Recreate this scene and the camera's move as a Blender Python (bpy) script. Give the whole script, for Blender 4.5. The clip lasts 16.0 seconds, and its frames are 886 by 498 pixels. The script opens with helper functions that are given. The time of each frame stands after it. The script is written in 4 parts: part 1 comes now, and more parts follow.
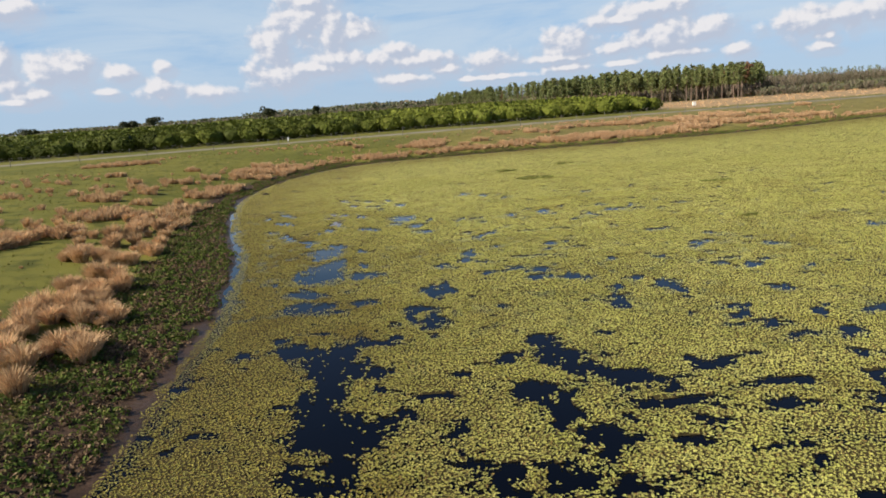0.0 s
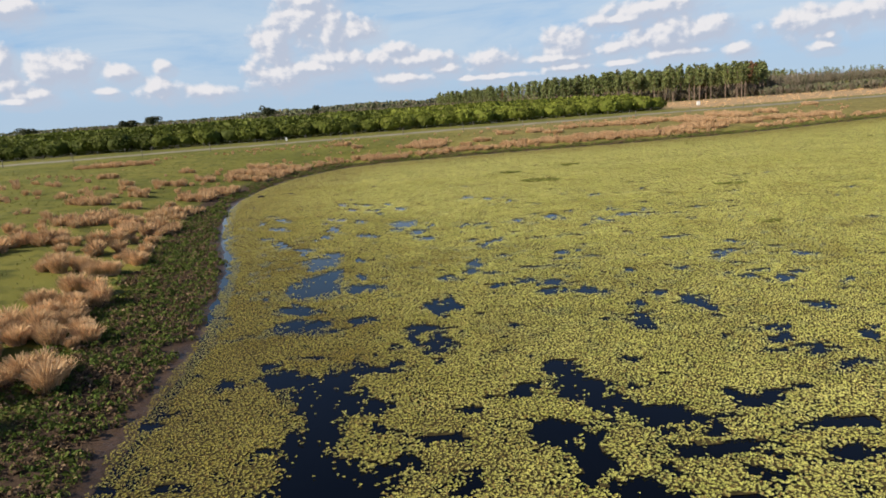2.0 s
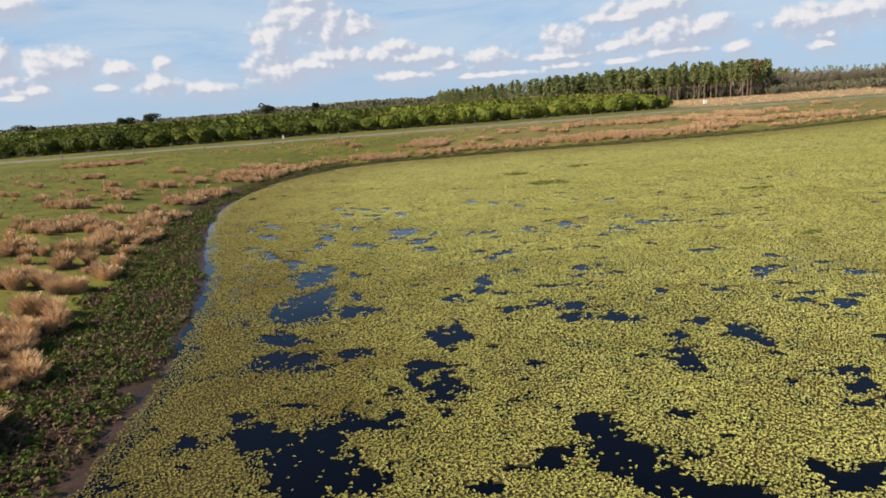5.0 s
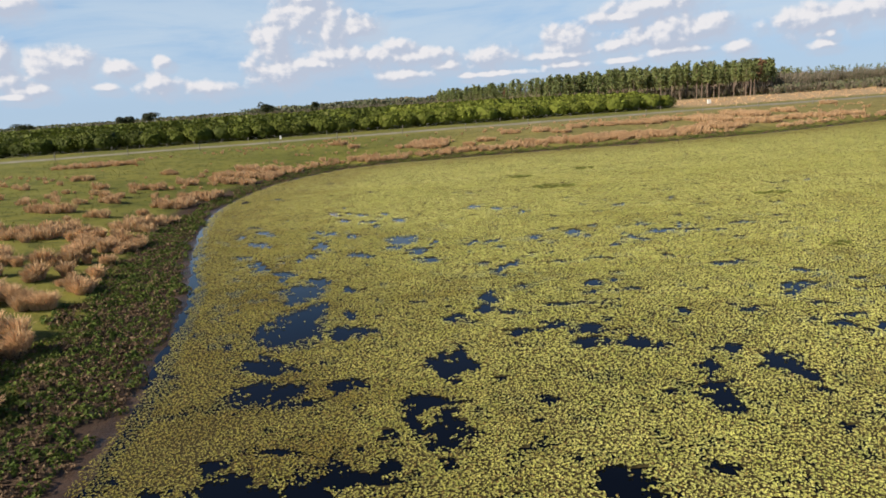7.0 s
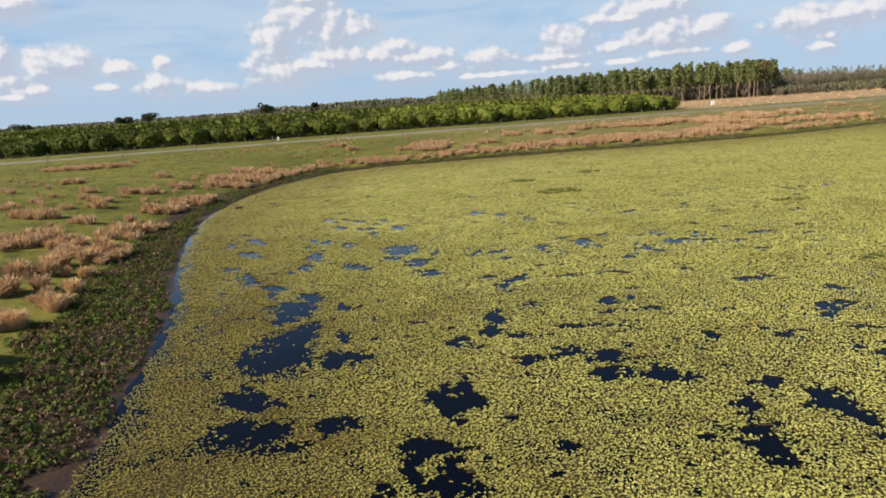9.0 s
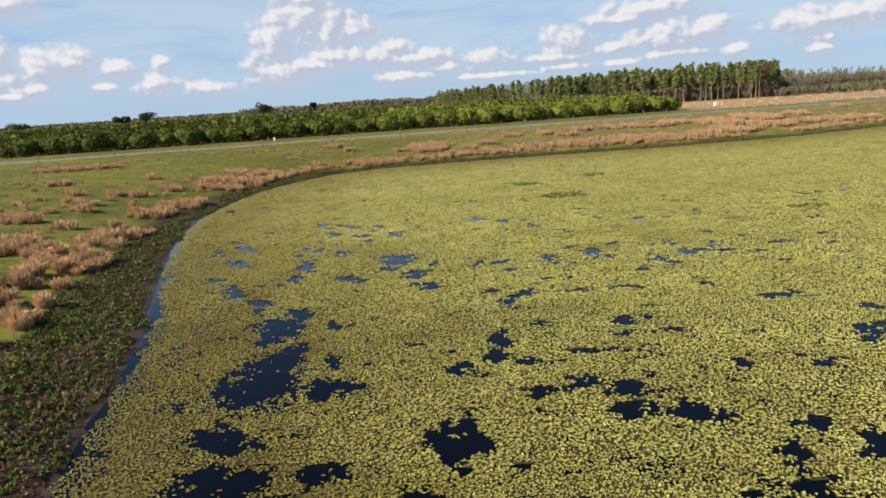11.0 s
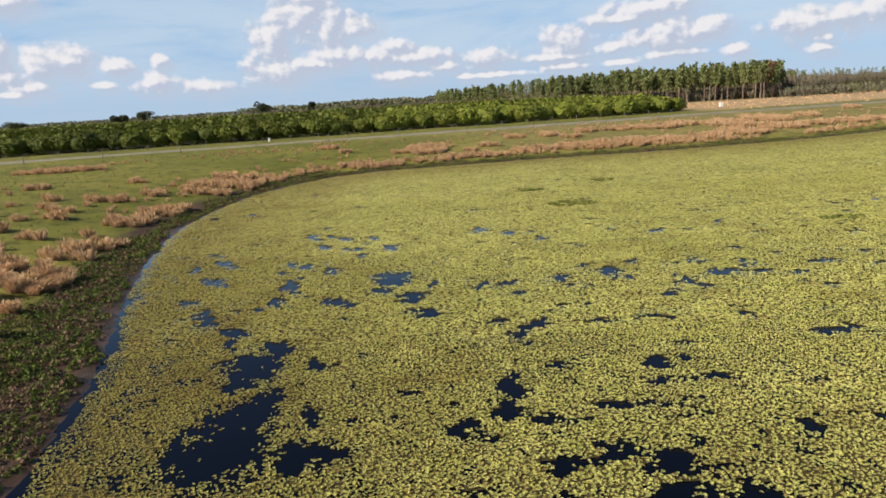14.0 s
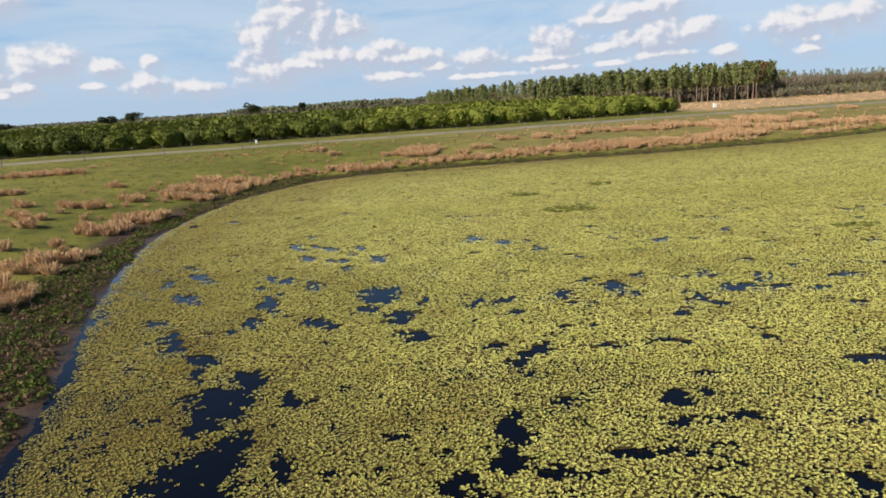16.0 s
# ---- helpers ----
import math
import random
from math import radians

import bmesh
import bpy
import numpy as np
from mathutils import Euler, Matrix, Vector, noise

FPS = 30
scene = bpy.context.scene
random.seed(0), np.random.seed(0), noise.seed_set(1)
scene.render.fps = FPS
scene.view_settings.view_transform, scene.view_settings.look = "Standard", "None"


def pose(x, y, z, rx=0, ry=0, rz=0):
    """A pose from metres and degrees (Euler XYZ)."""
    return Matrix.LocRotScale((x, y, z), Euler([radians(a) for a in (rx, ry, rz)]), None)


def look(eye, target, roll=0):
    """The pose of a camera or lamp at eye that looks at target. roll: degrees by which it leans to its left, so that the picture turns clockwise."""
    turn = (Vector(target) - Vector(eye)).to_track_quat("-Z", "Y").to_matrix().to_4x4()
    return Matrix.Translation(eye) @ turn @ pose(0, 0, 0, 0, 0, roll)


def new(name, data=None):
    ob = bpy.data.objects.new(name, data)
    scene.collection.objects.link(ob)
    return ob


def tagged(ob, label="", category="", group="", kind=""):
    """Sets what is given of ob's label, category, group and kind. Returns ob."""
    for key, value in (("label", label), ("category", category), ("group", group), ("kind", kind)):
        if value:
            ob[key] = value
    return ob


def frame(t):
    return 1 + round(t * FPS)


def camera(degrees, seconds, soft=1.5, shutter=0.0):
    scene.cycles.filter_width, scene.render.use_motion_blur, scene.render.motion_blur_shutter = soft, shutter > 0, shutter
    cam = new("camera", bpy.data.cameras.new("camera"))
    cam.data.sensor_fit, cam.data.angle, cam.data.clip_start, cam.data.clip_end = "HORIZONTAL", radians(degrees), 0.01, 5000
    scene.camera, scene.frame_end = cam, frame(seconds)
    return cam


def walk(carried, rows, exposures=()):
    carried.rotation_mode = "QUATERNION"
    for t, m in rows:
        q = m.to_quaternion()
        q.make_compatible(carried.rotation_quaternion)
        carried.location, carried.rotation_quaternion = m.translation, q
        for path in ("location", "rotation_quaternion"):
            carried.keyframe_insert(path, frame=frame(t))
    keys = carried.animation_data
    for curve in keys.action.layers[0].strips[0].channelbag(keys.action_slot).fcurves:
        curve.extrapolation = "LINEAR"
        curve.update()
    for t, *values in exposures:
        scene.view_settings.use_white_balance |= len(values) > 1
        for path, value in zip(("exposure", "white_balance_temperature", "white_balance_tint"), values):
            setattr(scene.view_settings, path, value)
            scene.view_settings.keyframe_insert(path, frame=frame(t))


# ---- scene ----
cam = camera(67.26, 16.0, soft=1.7)

# seconds, x, y, z, yaw, pitch, roll
PATH = [
    (0.0, 0.0, 0.0, 9.0, 0.0, -12.352, -4.252), (0.5, -0.041, 0.688, 9.005, -0.004, -12.353, -4.256),
    (1.0, -0.084, 1.375, 9.008, -0.006, -12.365, -4.258), (1.5, -0.13, 2.064, 9.007, -0.006, -12.378, -4.242),
    (2.0, -0.183, 2.755, 8.999, -0.006, -12.391, -4.222), (2.5, -0.236, 3.451, 8.988, -0.007, -12.408, -4.196),
    (3.0, -0.286, 4.158, 8.98, -0.008, -12.432, -4.163), (3.5, -0.326, 4.876, 8.975, -0.01, -12.462, -4.128),
    (4.0, -0.355, 5.596, 8.974, -0.016, -12.493, -4.096), (6.5, -0.393, 9.106, 9.018, -0.036, -12.632, -4.018),
    (7.0, -0.406, 9.782, 9.039, -0.038, -12.627, -4.002), (7.5, -0.425, 10.449, 9.061, -0.041, -12.619, -3.976),
    (8.0, -0.443, 11.108, 9.081, -0.045, -12.606, -3.948), (8.5, -0.458, 11.762, 9.096, -0.052, -12.588, -3.926),
    (9.0, -0.469, 12.415, 9.106, -0.063, -12.57, -3.91), (11.5, -0.493, 15.704, 9.108, -0.225, -12.558, -3.736),
    (12.0, -0.497, 16.402, 9.115, -0.244, -12.564, -3.71), (12.5, -0.5, 17.111, 9.125, -0.256, -12.576, -3.675),
    (13.0, -0.496, 17.827, 9.137, -0.262, -12.588, -3.642), (13.5, -0.481, 18.544, 9.149, -0.266, -12.598, -3.618),
    (14.0, -0.458, 19.255, 9.164, -0.272, -12.597, -3.606), (14.5, -0.436, 19.959, 9.177, -0.275, -12.587, -3.61),
    (15.0, -0.42, 20.653, 9.186, -0.273, -12.573, -3.638), (15.5, -0.407, 21.341, 9.19, -0.277, -12.565, -3.66),
    (15.7, -0.402, 21.615, 9.19, -0.3, -12.568, -3.655), (15.8, -0.399, 21.752, 9.19, -0.42, -12.571, -3.65),
    (15.9, -0.396, 21.889, 9.19, -0.68, -12.574, -3.645), (16.0, -0.392, 22.025, 9.191, -1.021, -12.577, -3.641),
]


def aimed(x, y, z, yaw, pitch, roll):
    a, b = radians(yaw), radians(pitch)
    way = Vector((-math.sin(a) * math.cos(b), math.cos(a) * math.cos(b), math.sin(b)))
    return look((x, y, z), Vector((x, y, z)) + way * 50, roll)


walk(cam, [(row[0], aimed(*row[1:])) for row in PATH], exposures=[(0.0, 0.62), (16.0, 0.66)])

# ---- world, sun ----
SUN_FROM = Vector((-0.94, -0.34, 0.0)).normalized()
SUN_ELEVATION = 34.0
SKY_STRENGTH = 0.077
SUN_STRENGTH = 5.0

sun_dir = (SUN_FROM * math.cos(radians(SUN_ELEVATION)) + Vector((0, 0, math.sin(radians(SUN_ELEVATION))))).normalized()
sun_data = bpy.data.lights.new("sun", "SUN")
sun_data.energy, sun_data.angle, sun_data.color = SUN_STRENGTH, radians(0.6), (1.0, 0.88, 0.70)
sun = new("sun", sun_data)
sun.matrix_world = look(sun_dir * 500, (0, 0, 0))


class Nodes:
    """A short way to wire nodes."""

    def __init__(self, tree):
        self.tree = tree
        tree.nodes.clear()

    def add(self, kind, **settings):
        node = self.tree.nodes.new(kind)
        for key, value in settings.items():
            if key == "operation":
                node.operation = value
            elif key == "blend_type":
                node.blend_type = value
            elif key == "data_type":
                node.data_type = value
            elif key == "attribute_name":
                node.attribute_name = value
        return node

    def plug(self, value, socket):
        if isinstance(value, bpy.types.NodeSocket):
            self.tree.links.new(value, socket)
        elif value is not None:
            socket.default_value = value

    def math(self, operation, a, b=None, c=None, clamp=False):
        node = self.add("ShaderNodeMath", operation=operation)
        node.use_clamp = clamp
        for value, socket in zip((a, b, c), node.inputs):
            self.plug(value, socket)
        return node.outputs[0]

    def vec(self, operation, a, b=None):
        node = self.add("ShaderNodeVectorMath", operation=operation)
        self.plug(a, node.inputs[0])
        self.plug(b, node.inputs[1])
        return node.outputs["Value"] if operation in ("LENGTH", "DOT_PRODUCT") else node.outputs[0]

    def noise(self, vector, scale, detail=4.0, rough=0.55, distort=0.0):
        node = self.add("ShaderNodeTexNoise")
        self.plug(vector, node.inputs["Vector"])
        node.inputs["Scale"].default_value = scale
        node.inputs["Detail"].default_value = detail
        node.inputs["Roughness"].default_value = rough
        node.inputs["Distortion"].default_value = distort
        return node.outputs["Fac"]

    def smooth(self, value, low, high, to_low=0.0, to_high=1.0):
        node = self.add("ShaderNodeMapRange")
        node.interpolation_type = "SMOOTHSTEP"
        self.plug(value, node.inputs["Value"])
        for key, v in (("From Min", low), ("From Max", high), ("To Min", to_low), ("To Max", to_high)):
            self.plug(v, node.inputs[key])
        return node.outputs["Result"]

    def mix(self, factor, a, b, blend="MIX"):
        node = self.add("ShaderNodeMix", data_type="RGBA", blend_type=blend)
        self.plug(factor, node.inputs["Factor"])
        for value, socket in ((a, node.inputs[6]), (b, node.inputs[7])):
            self.plug((*value, 1.0) if isinstance(value, tuple) else value, socket)
        return node.outputs[2]


# Cumulus heaps low over the horizon: azimuth, elevation, half width, half height in degrees
CLOUDS_WEST = [(-9.7, 7.4, 2, 1.6), (-12.6, 5.3, 1.3, 1.4), (-7.8, 6.2, 1.3, 1.3), (-5.7, 6.2, 1.4, 0.7), (-9.6, 8.6, 1.4, 0.7), (-12, 3.1, 2.1, 0.8),
               (-7.4, 4, 2.1, 0.7), (-9.3, 3.5, 2.1, 0.6), (-4.1, 3.9, 1.1, 0.7), (-0.8, 3.6, 2.2, 0.6), (-2, 2.2, 1.9, 0.4), (-2.7, 4.6, 1.2, 0.5),
               (-28.8, 4.4, 1.1, 0.9), (-27.3, 4.4, 1.4, 0.9), (-24.4, 3.9, 1.1, 0.5), (-21.1, 4.3, 0.5, 0.4), (-21.5, 2.6, 1.2, 0.6), (-17.9, 2.1, 1.6, 0.5),
               (-25.1, 2.6, 0.7, 0.3), (-29.9, 2.7, 1.1, 0.4), (-31.1, 3.3, 0.9, 0.6), (-31, 2.2, 1, 0.2), (-30.6, 8.4, 1.5, 0.7), (-31.7, 5.1, 0.7, 1)]
CLOUDS_EAST = [(5, 3.1, 1.5, 0.7), (11.2, 4, 1.6, 1), (10.7, 2.9, 2, 0.3), (11.1, 2.1, 1.4, 0.3), (14.8, 3.2, 1.1, 0.4), (19, 3.9, 2.4, 1.1),
               (21.9, 4, 1.6, 0.8), (16.9, 3.5, 1.3, 0.5), (19.4, 2.5, 2.3, 0.3), (15.6, 5.4, 2.7, 0.4), (18, 6, 2.7, 0.6), (24, 2.4, 0.8, 0.4),
               (29.1, 3.8, 2, 0.8), (31.3, 4.1, 1.3, 0.7), (33, 4.2, 0.9, 0.8), (30, 2, 0.8, 0.3), (30.2, 2.8, 0.4, 0.3), (5.6, 1.8, 2.4, 0.2),
               (1.4, 2.7, 1.1, 0.4), (15.6, 2.1, 1, 0.2)]


def build_world():
    world = bpy.data.worlds.new("world")
    scene.world = world
    world.use_nodes = True
    n = Nodes(world.node_tree)
    sky = n.add("ShaderNodeTexSky")
    sky.sky_type, sky.sun_disc = "NISHITA", False
    sky.sun_elevation = radians(SUN_ELEVATION)
    sky.sun_rotation = math.atan2(SUN_FROM.x, SUN_FROM.y)
    sky.air_density, sky.dust_density, sky.ozone_density, sky.altitude = 0.6, 0.1, 2.5, 1500
    way = n.add("ShaderNodeTexCoord").outputs["Generated"]
    split = n.add("ShaderNodeSeparateXYZ")
    n.plug(way, split.inputs[0])
    azimuth = n.math("MULTIPLY", n.math("ARCTAN2", split.outputs[0], split.outputs[1]), 57.2958)
    height = n.math("MULTIPLY", n.math("ARCSINE", split.outputs[2]), 57.2958)

    def density(shift_u, shift_v):
        flat = n.add("ShaderNodeCombineXYZ")
        n.plug(n.math("ADD", azimuth, shift_u), flat.inputs[0])
        n.plug(n.math("ADD", height, shift_v), flat.inputs[1])
        at = flat.outputs[0]
        puff = n.noise(n.vec("MULTIPLY", at, (1.0, 1.25, 1.0)), 0.7, 6.0, 0.60, 0.1)
        # rounded heads, two sizes of them
        swirl = n.math("MULTIPLY", n.math("SUBTRACT", puff, 0.5), 1.9)
        heads = None
        for scale, share in ((0.62, 0.42), (1.5, 0.30)):
            cells = n.add("ShaderNodeTexVoronoi")
            cells.feature = "SMOOTH_F1"
            cells.inputs["Scale"].default_value = scale
            cells.inputs["Smoothness"].default_value = 0.35
            n.plug(at, cells.inputs["Vector"])
            head = n.math("MULTIPLY", n.math("SUBTRACT", 0.52, cells.outputs["Distance"]), share * 1.6)
            heads = head if heads is None else n.math("ADD", heads, head)
        billow = n.math("ADD", swirl, heads)
        total = None
        for u, v, ru, rv in CLOUDS_WEST + CLOUDS_EAST:
            d = n.vec("MULTIPLY", n.vec("SUBTRACT", at, (u, v, 0.0)), (0.9 / ru, 0.9 / rv, 0.0))
            r = n.math("SUBTRACT", 1.0, n.vec("LENGTH", d))
            total = r if total is None else n.math("SMOOTH_MAX", total, r, 0.35)
        return n.math("ADD", total, billow), at

    here, at = density(0.0, 0.0)
    toward_sun, _ = density(-0.36, 0.42)
    cover = n.smooth(here, -0.50, 0.30)
    # a heap is brighter where little of it stands between it and the sun
    shade = n.smooth(n.math("SUBTRACT", here, toward_sun), -0.25, 0.58)
    lit = n.mix(shade, (4.2, 4.65, 5.65), (7.25, 7.05, 7.15))
    # thin high veil and a milky band over the horizon
    veil_at = n.vec("MULTIPLY", at, (0.06, 0.3, 1.0))
    veil = n.smooth(n.noise(veil_at, 1.1, 6.0, 0.6, 0.4), 0.18, 0.60)
    veil = n.math("MULTIPLY", veil, n.math("MULTIPLY", n.smooth(height, 18.0, 6.0, 0.03, 0.85), n.smooth(height, 0.5, 5.0, 0.25, 1.0)))
    milk = n.smooth(height, 9.0, 0.5, 0.0, 0.75)
    base = n.mix(n.smooth(height, 22.0, 8.0, 0.0, 0.4), sky.outputs[0], (1.9, 4.8, 7.8))
    base = n.mix(milk, base, (3.25, 4.2, 5.6))
    base = n.mix(veil, base, (4.65, 5.6, 6.6))
    # broken cumulus goes on overhead
    lift = n.math("ADD", n.math("MAXIMUM", split.outputs[2], 0.0), 0.08)
    flat_x, flat_y = n.math("DIVIDE", split.outputs[0], lift), n.math("DIVIDE", split.outputs[1], lift)
    plane = n.add("ShaderNodeCombineXYZ")
    n.plug(flat_x, plane.inputs[0])
    n.plug(flat_y, plane.inputs[1])
    field = n.smooth(n.noise(plane.outputs[0], 1.1, 6.0, 0.55, 0.2), 0.62, 0.76)
    field = n.math("MULTIPLY", field, n.smooth(height, 10.0, 16.0, 0.0, 0.85))
    base = n.mix(field, base, (5.4, 5.6, 6.2))
    base = n.mix(n.smooth(toward_sun, -0.95, 0.15, 0.0, 0.55), base, (4.25, 4.75, 5.75))
    colour = n.mix(n.math("MULTIPLY", cover, 0.90), base, lit)
    back = n.add("ShaderNodeBackground")
    n.plug(colour, back.inputs["Color"])
    back.inputs["Strength"].default_value = SKY_STRENGTH
    out = n.add("ShaderNodeOutputWorld")
    n.plug(back.outputs[0], out.inputs["Surface"])


build_world()

# ---- materials ----


def surface(name, rough=0.8, gloss=0.3, sheer=0.0):
    """A material with its nodes; finish() wires the colour and the relief."""
    made = bpy.data.materials.new(name)
    made.use_nodes = True
    n = Nodes(made.node_tree)
    place = n.add("ShaderNodeNewGeometry")

    def finish(colour, bump=None, strength=0.4, distance=0.05, roughness=None, velvet=0.0):
        shader = n.add("ShaderNodeBsdfPrincipled")
        n.plug(colour, shader.inputs["Base Color"])
        n.plug(rough if roughness is None else roughness, shader.inputs["Roughness"])
        shader.inputs["Specular IOR Level"].default_value = gloss
        if velvet:
            # fine pale hairs on the leaves
            shader.inputs["Sheen Weight"].default_value = velvet
            shader.inputs["Sheen Roughness"].default_value = 0.4
            shader.inputs["Sheen Tint"].default_value = (0.95, 0.91, 0.52, 1.0)
        if bump is not None:
            relief = n.add("ShaderNodeBump")
            relief.inputs["Strength"].default_value = strength
            relief.inputs["Distance"].default_value = distance
            n.plug(bump, relief.inputs["Height"])
            n.plug(relief.outputs[0], shader.inputs["Normal"])
        result = shader.outputs[0]
        if sheer:
            thin = n.add("ShaderNodeBsdfTranslucent")
            n.plug(colour, thin.inputs["Color"])
            both = n.add("ShaderNodeMixShader")
            both.inputs[0].default_value = sheer
            n.plug(result, both.inputs[1])
            n.plug(thin.outputs[0], both.inputs[2])
            result = both.outputs[0]
        out = n.add("ShaderNodeOutputMaterial")
        n.plug(result, out.inputs["Surface"])
        return made

    return n, place, finish


def leafy(name, dark, mid, light, odd, odd_share, patch_scale, rough=0.6, gloss=0.3, sheer=0.2, by_object=False):
    """Foliage: each leaf a little different, patches over the stand, a few odd-coloured leaves."""
    n, place, finish = surface(name, rough, gloss, sheer)
    pos, island = place.outputs["Position"], place.outputs["Random Per Island"]
    patch = n.noise(pos, patch_scale, 4.0, 0.6)
    tone = n.mix(n.smooth(patch, 0.32, 0.68), dark, light)
    tone = n.mix(0.45, tone, mid)
    vary = n.math("MULTIPLY_ADD", island, 0.62, 0.70)
    if by_object:
        each = n.add("ShaderNodeObjectInfo").outputs["Random"]
        vary = n.math("MULTIPLY", vary, n.math("MULTIPLY_ADD", each, 0.4, 0.8))
    tint = n.add("ShaderNodeCombineColor")
    for socket in tint.inputs:
        n.plug(vary, socket)
    tone = n.mix(1.0, tone, tint.outputs[0], "MULTIPLY")
    pick = n.math("LESS_THAN", n.math("FRACT", n.math("MULTIPLY", island, 37.7)), odd_share)
    tone = n.mix(n.math("MULTIPLY", pick, 0.8), tone, odd)
    return finish(tone)


def lettuce_material():
    """Velvety pale rosettes; older, browner plants where the stand lies against the bank."""
    n, place, finish = surface("water_lettuce_leaf", 0.75, 0.2, 0.26)
    pos, island = place.outputs["Position"], place.outputs["Random Per Island"]
    age = n.add("ShaderNodeAttribute", attribute_name="age").outputs["Fac"]
    broad = n.noise(pos, 0.11, 3.0, 0.55)
    patch = n.noise(pos, 0.9, 4.0, 0.6)
    tone = n.mix(n.smooth(broad, 0.35, 0.65), (0.480, 0.478, 0.130), (0.555, 0.545, 0.165))
    tone = n.mix(n.smooth(patch, 0.42, 0.72), tone, (0.395, 0.415, 0.095))
    tone = n.mix(n.math("MULTIPLY", age, 0.92), tone, (0.235, 0.185, 0.026))
    vary = n.math("MULTIPLY_ADD", island, 0.60, 0.72)
    tint = n.add("ShaderNodeCombineColor")
    for socket in tint.inputs:
        n.plug(vary, socket)
    tone = n.mix(1.0, tone, tint.outputs[0], "MULTIPLY")
    hue = n.math("FRACT", n.math("MULTIPLY", island, 91.7))
    tone = n.mix(n.smooth(hue, 0.55, 1.0, 0.0, 0.45), tone, (0.25, 0.31, 0.085))
    other = n.math("FRACT", n.math("MULTIPLY", island, 53.3))
    tone = n.mix(n.math("MULTIPLY", n.math("LESS_THAN", other, 0.11), 0.8), tone, (0.22, 0.125, 0.042))
    return finish(tone, velvet=0.75)


def ground_material():
    """Mud at the water's edge, a green bank, grazed turf; sandy and bleached ground far off."""
    n, place, finish = surface("grazed_ground", 0.9, 0.2)
    pos = place.outputs["Position"]
    shore = n.add("ShaderNodeAttribute", attribute_name="shore").outputs["Fac"]
    dry = n.add("ShaderNodeAttribute", attribute_name="dry").outputs["Fac"]
    broad, patch, fine = n.noise(pos, 0.06, 4.0, 0.6), n.noise(pos, 0.5, 5.0, 0.62), n.noise(pos, 5.0, 5.0, 0.7)
    turf = n.mix(n.smooth(broad, 0.35, 0.65), (0.108, 0.118, 0.018), (0.170, 0.164, 0.031))
    turf = n.mix(n.smooth(patch, 0.45, 0.68), turf, (0.062, 0.072, 0.011))
    turf = n.mix(n.math("MULTIPLY", n.smooth(fine, 0.52, 0.75), 0.5), turf, (0.20, 0.165, 0.060))
    straw = n.mix(n.smooth(patch, 0.4, 0.65), (0.36, 0.255, 0.15), (0.29, 0.215, 0.115))
    straw = n.mix(n.math("MULTIPLY", n.smooth(fine, 0.45, 0.7), 0.4), straw, (0.40, 0.285, 0.17))
    turf = n.mix(dry, turf, straw)
    mud = n.mix(n.smooth(patch, 0.35, 0.65), (0.036, 0.023, 0.016), (0.078, 0.050, 0.035))
    mud = n.mix(n.math("MULTIPLY", n.smooth(fine, 0.5, 0.7), 0.6), mud, (0.042, 0.034, 0.018))
    wander = n.math("MULTIPLY", n.math("SUBTRACT", patch, 0.5), 3.0)
    bank = n.smooth(n.math("ADD", shore, wander), 2.6, 4.6)
    colour = n.mix(bank, mud, turf)
    wet = n.smooth(shore, 0.15, 1.3, 0.35, 0.92)
    return finish(colour, n.math("ADD", fine, n.math("MULTIPLY", patch, 2.0)), 0.7, 0.06, wet)


def road_material():
    n, place, finish = surface("shell_gravel", 0.92, 0.2)
    pos = place.outputs["Position"]
    patch, fine = n.noise(pos, 0.35, 5.0, 0.6), n.noise(pos, 9.0, 4.0, 0.7)
    colour = n.mix(n.smooth(patch, 0.35, 0.65), (0.165, 0.155, 0.115), (0.245, 0.225, 0.185))
    colour = n.mix(n.math("MULTIPLY", n.smooth(fine, 0.5, 0.75), 0.5), colour, (0.20, 0.19, 0.12))
    return finish(colour, fine, 0.5, 0.02)


def water_material():
    made = bpy.data.materials.new("still_dark_water")
    made.use_nodes = True
    n = Nodes(made.node_tree)
    pos = n.add("ShaderNodeNewGeometry").outputs["Position"]
    shader = n.add("ShaderNodeBsdfPrincipled")
    murk = n.noise(pos, 0.25, 3.0)
    n.plug(n.mix(murk, (0.0002, 0.0005, 0.002), (0.001, 0.001, 0.0015)), shader.inputs["Base Color"])
    shader.inputs["Roughness"].default_value = 0.03
    shader.inputs["IOR"].default_value = 1.33
    relief = n.add("ShaderNodeBump")
    relief.inputs["Strength"].default_value = 0.03
    relief.inputs["Distance"].default_value = 0.02
    n.plug(n.noise(n.vec("MULTIPLY", pos, (1.0, 0.6, 1.0)), 3.0, 3.0), relief.inputs["Height"])
    n.plug(relief.outputs[0], shader.inputs["Normal"])
    out = n.add("ShaderNodeOutputMaterial")
    n.plug(shader.outputs[0], out.inputs["Surface"])
    return made


def plain(name, low, high, scale, rough=0.8, gloss=0.3):
    n, place, finish = surface(name, rough, gloss)
    grain = n.noise(place.outputs["Position"], scale, 5.0, 0.65)
    return finish(n.mix(n.smooth(grain, 0.3, 0.7), low, high), grain, 0.4, 0.02)


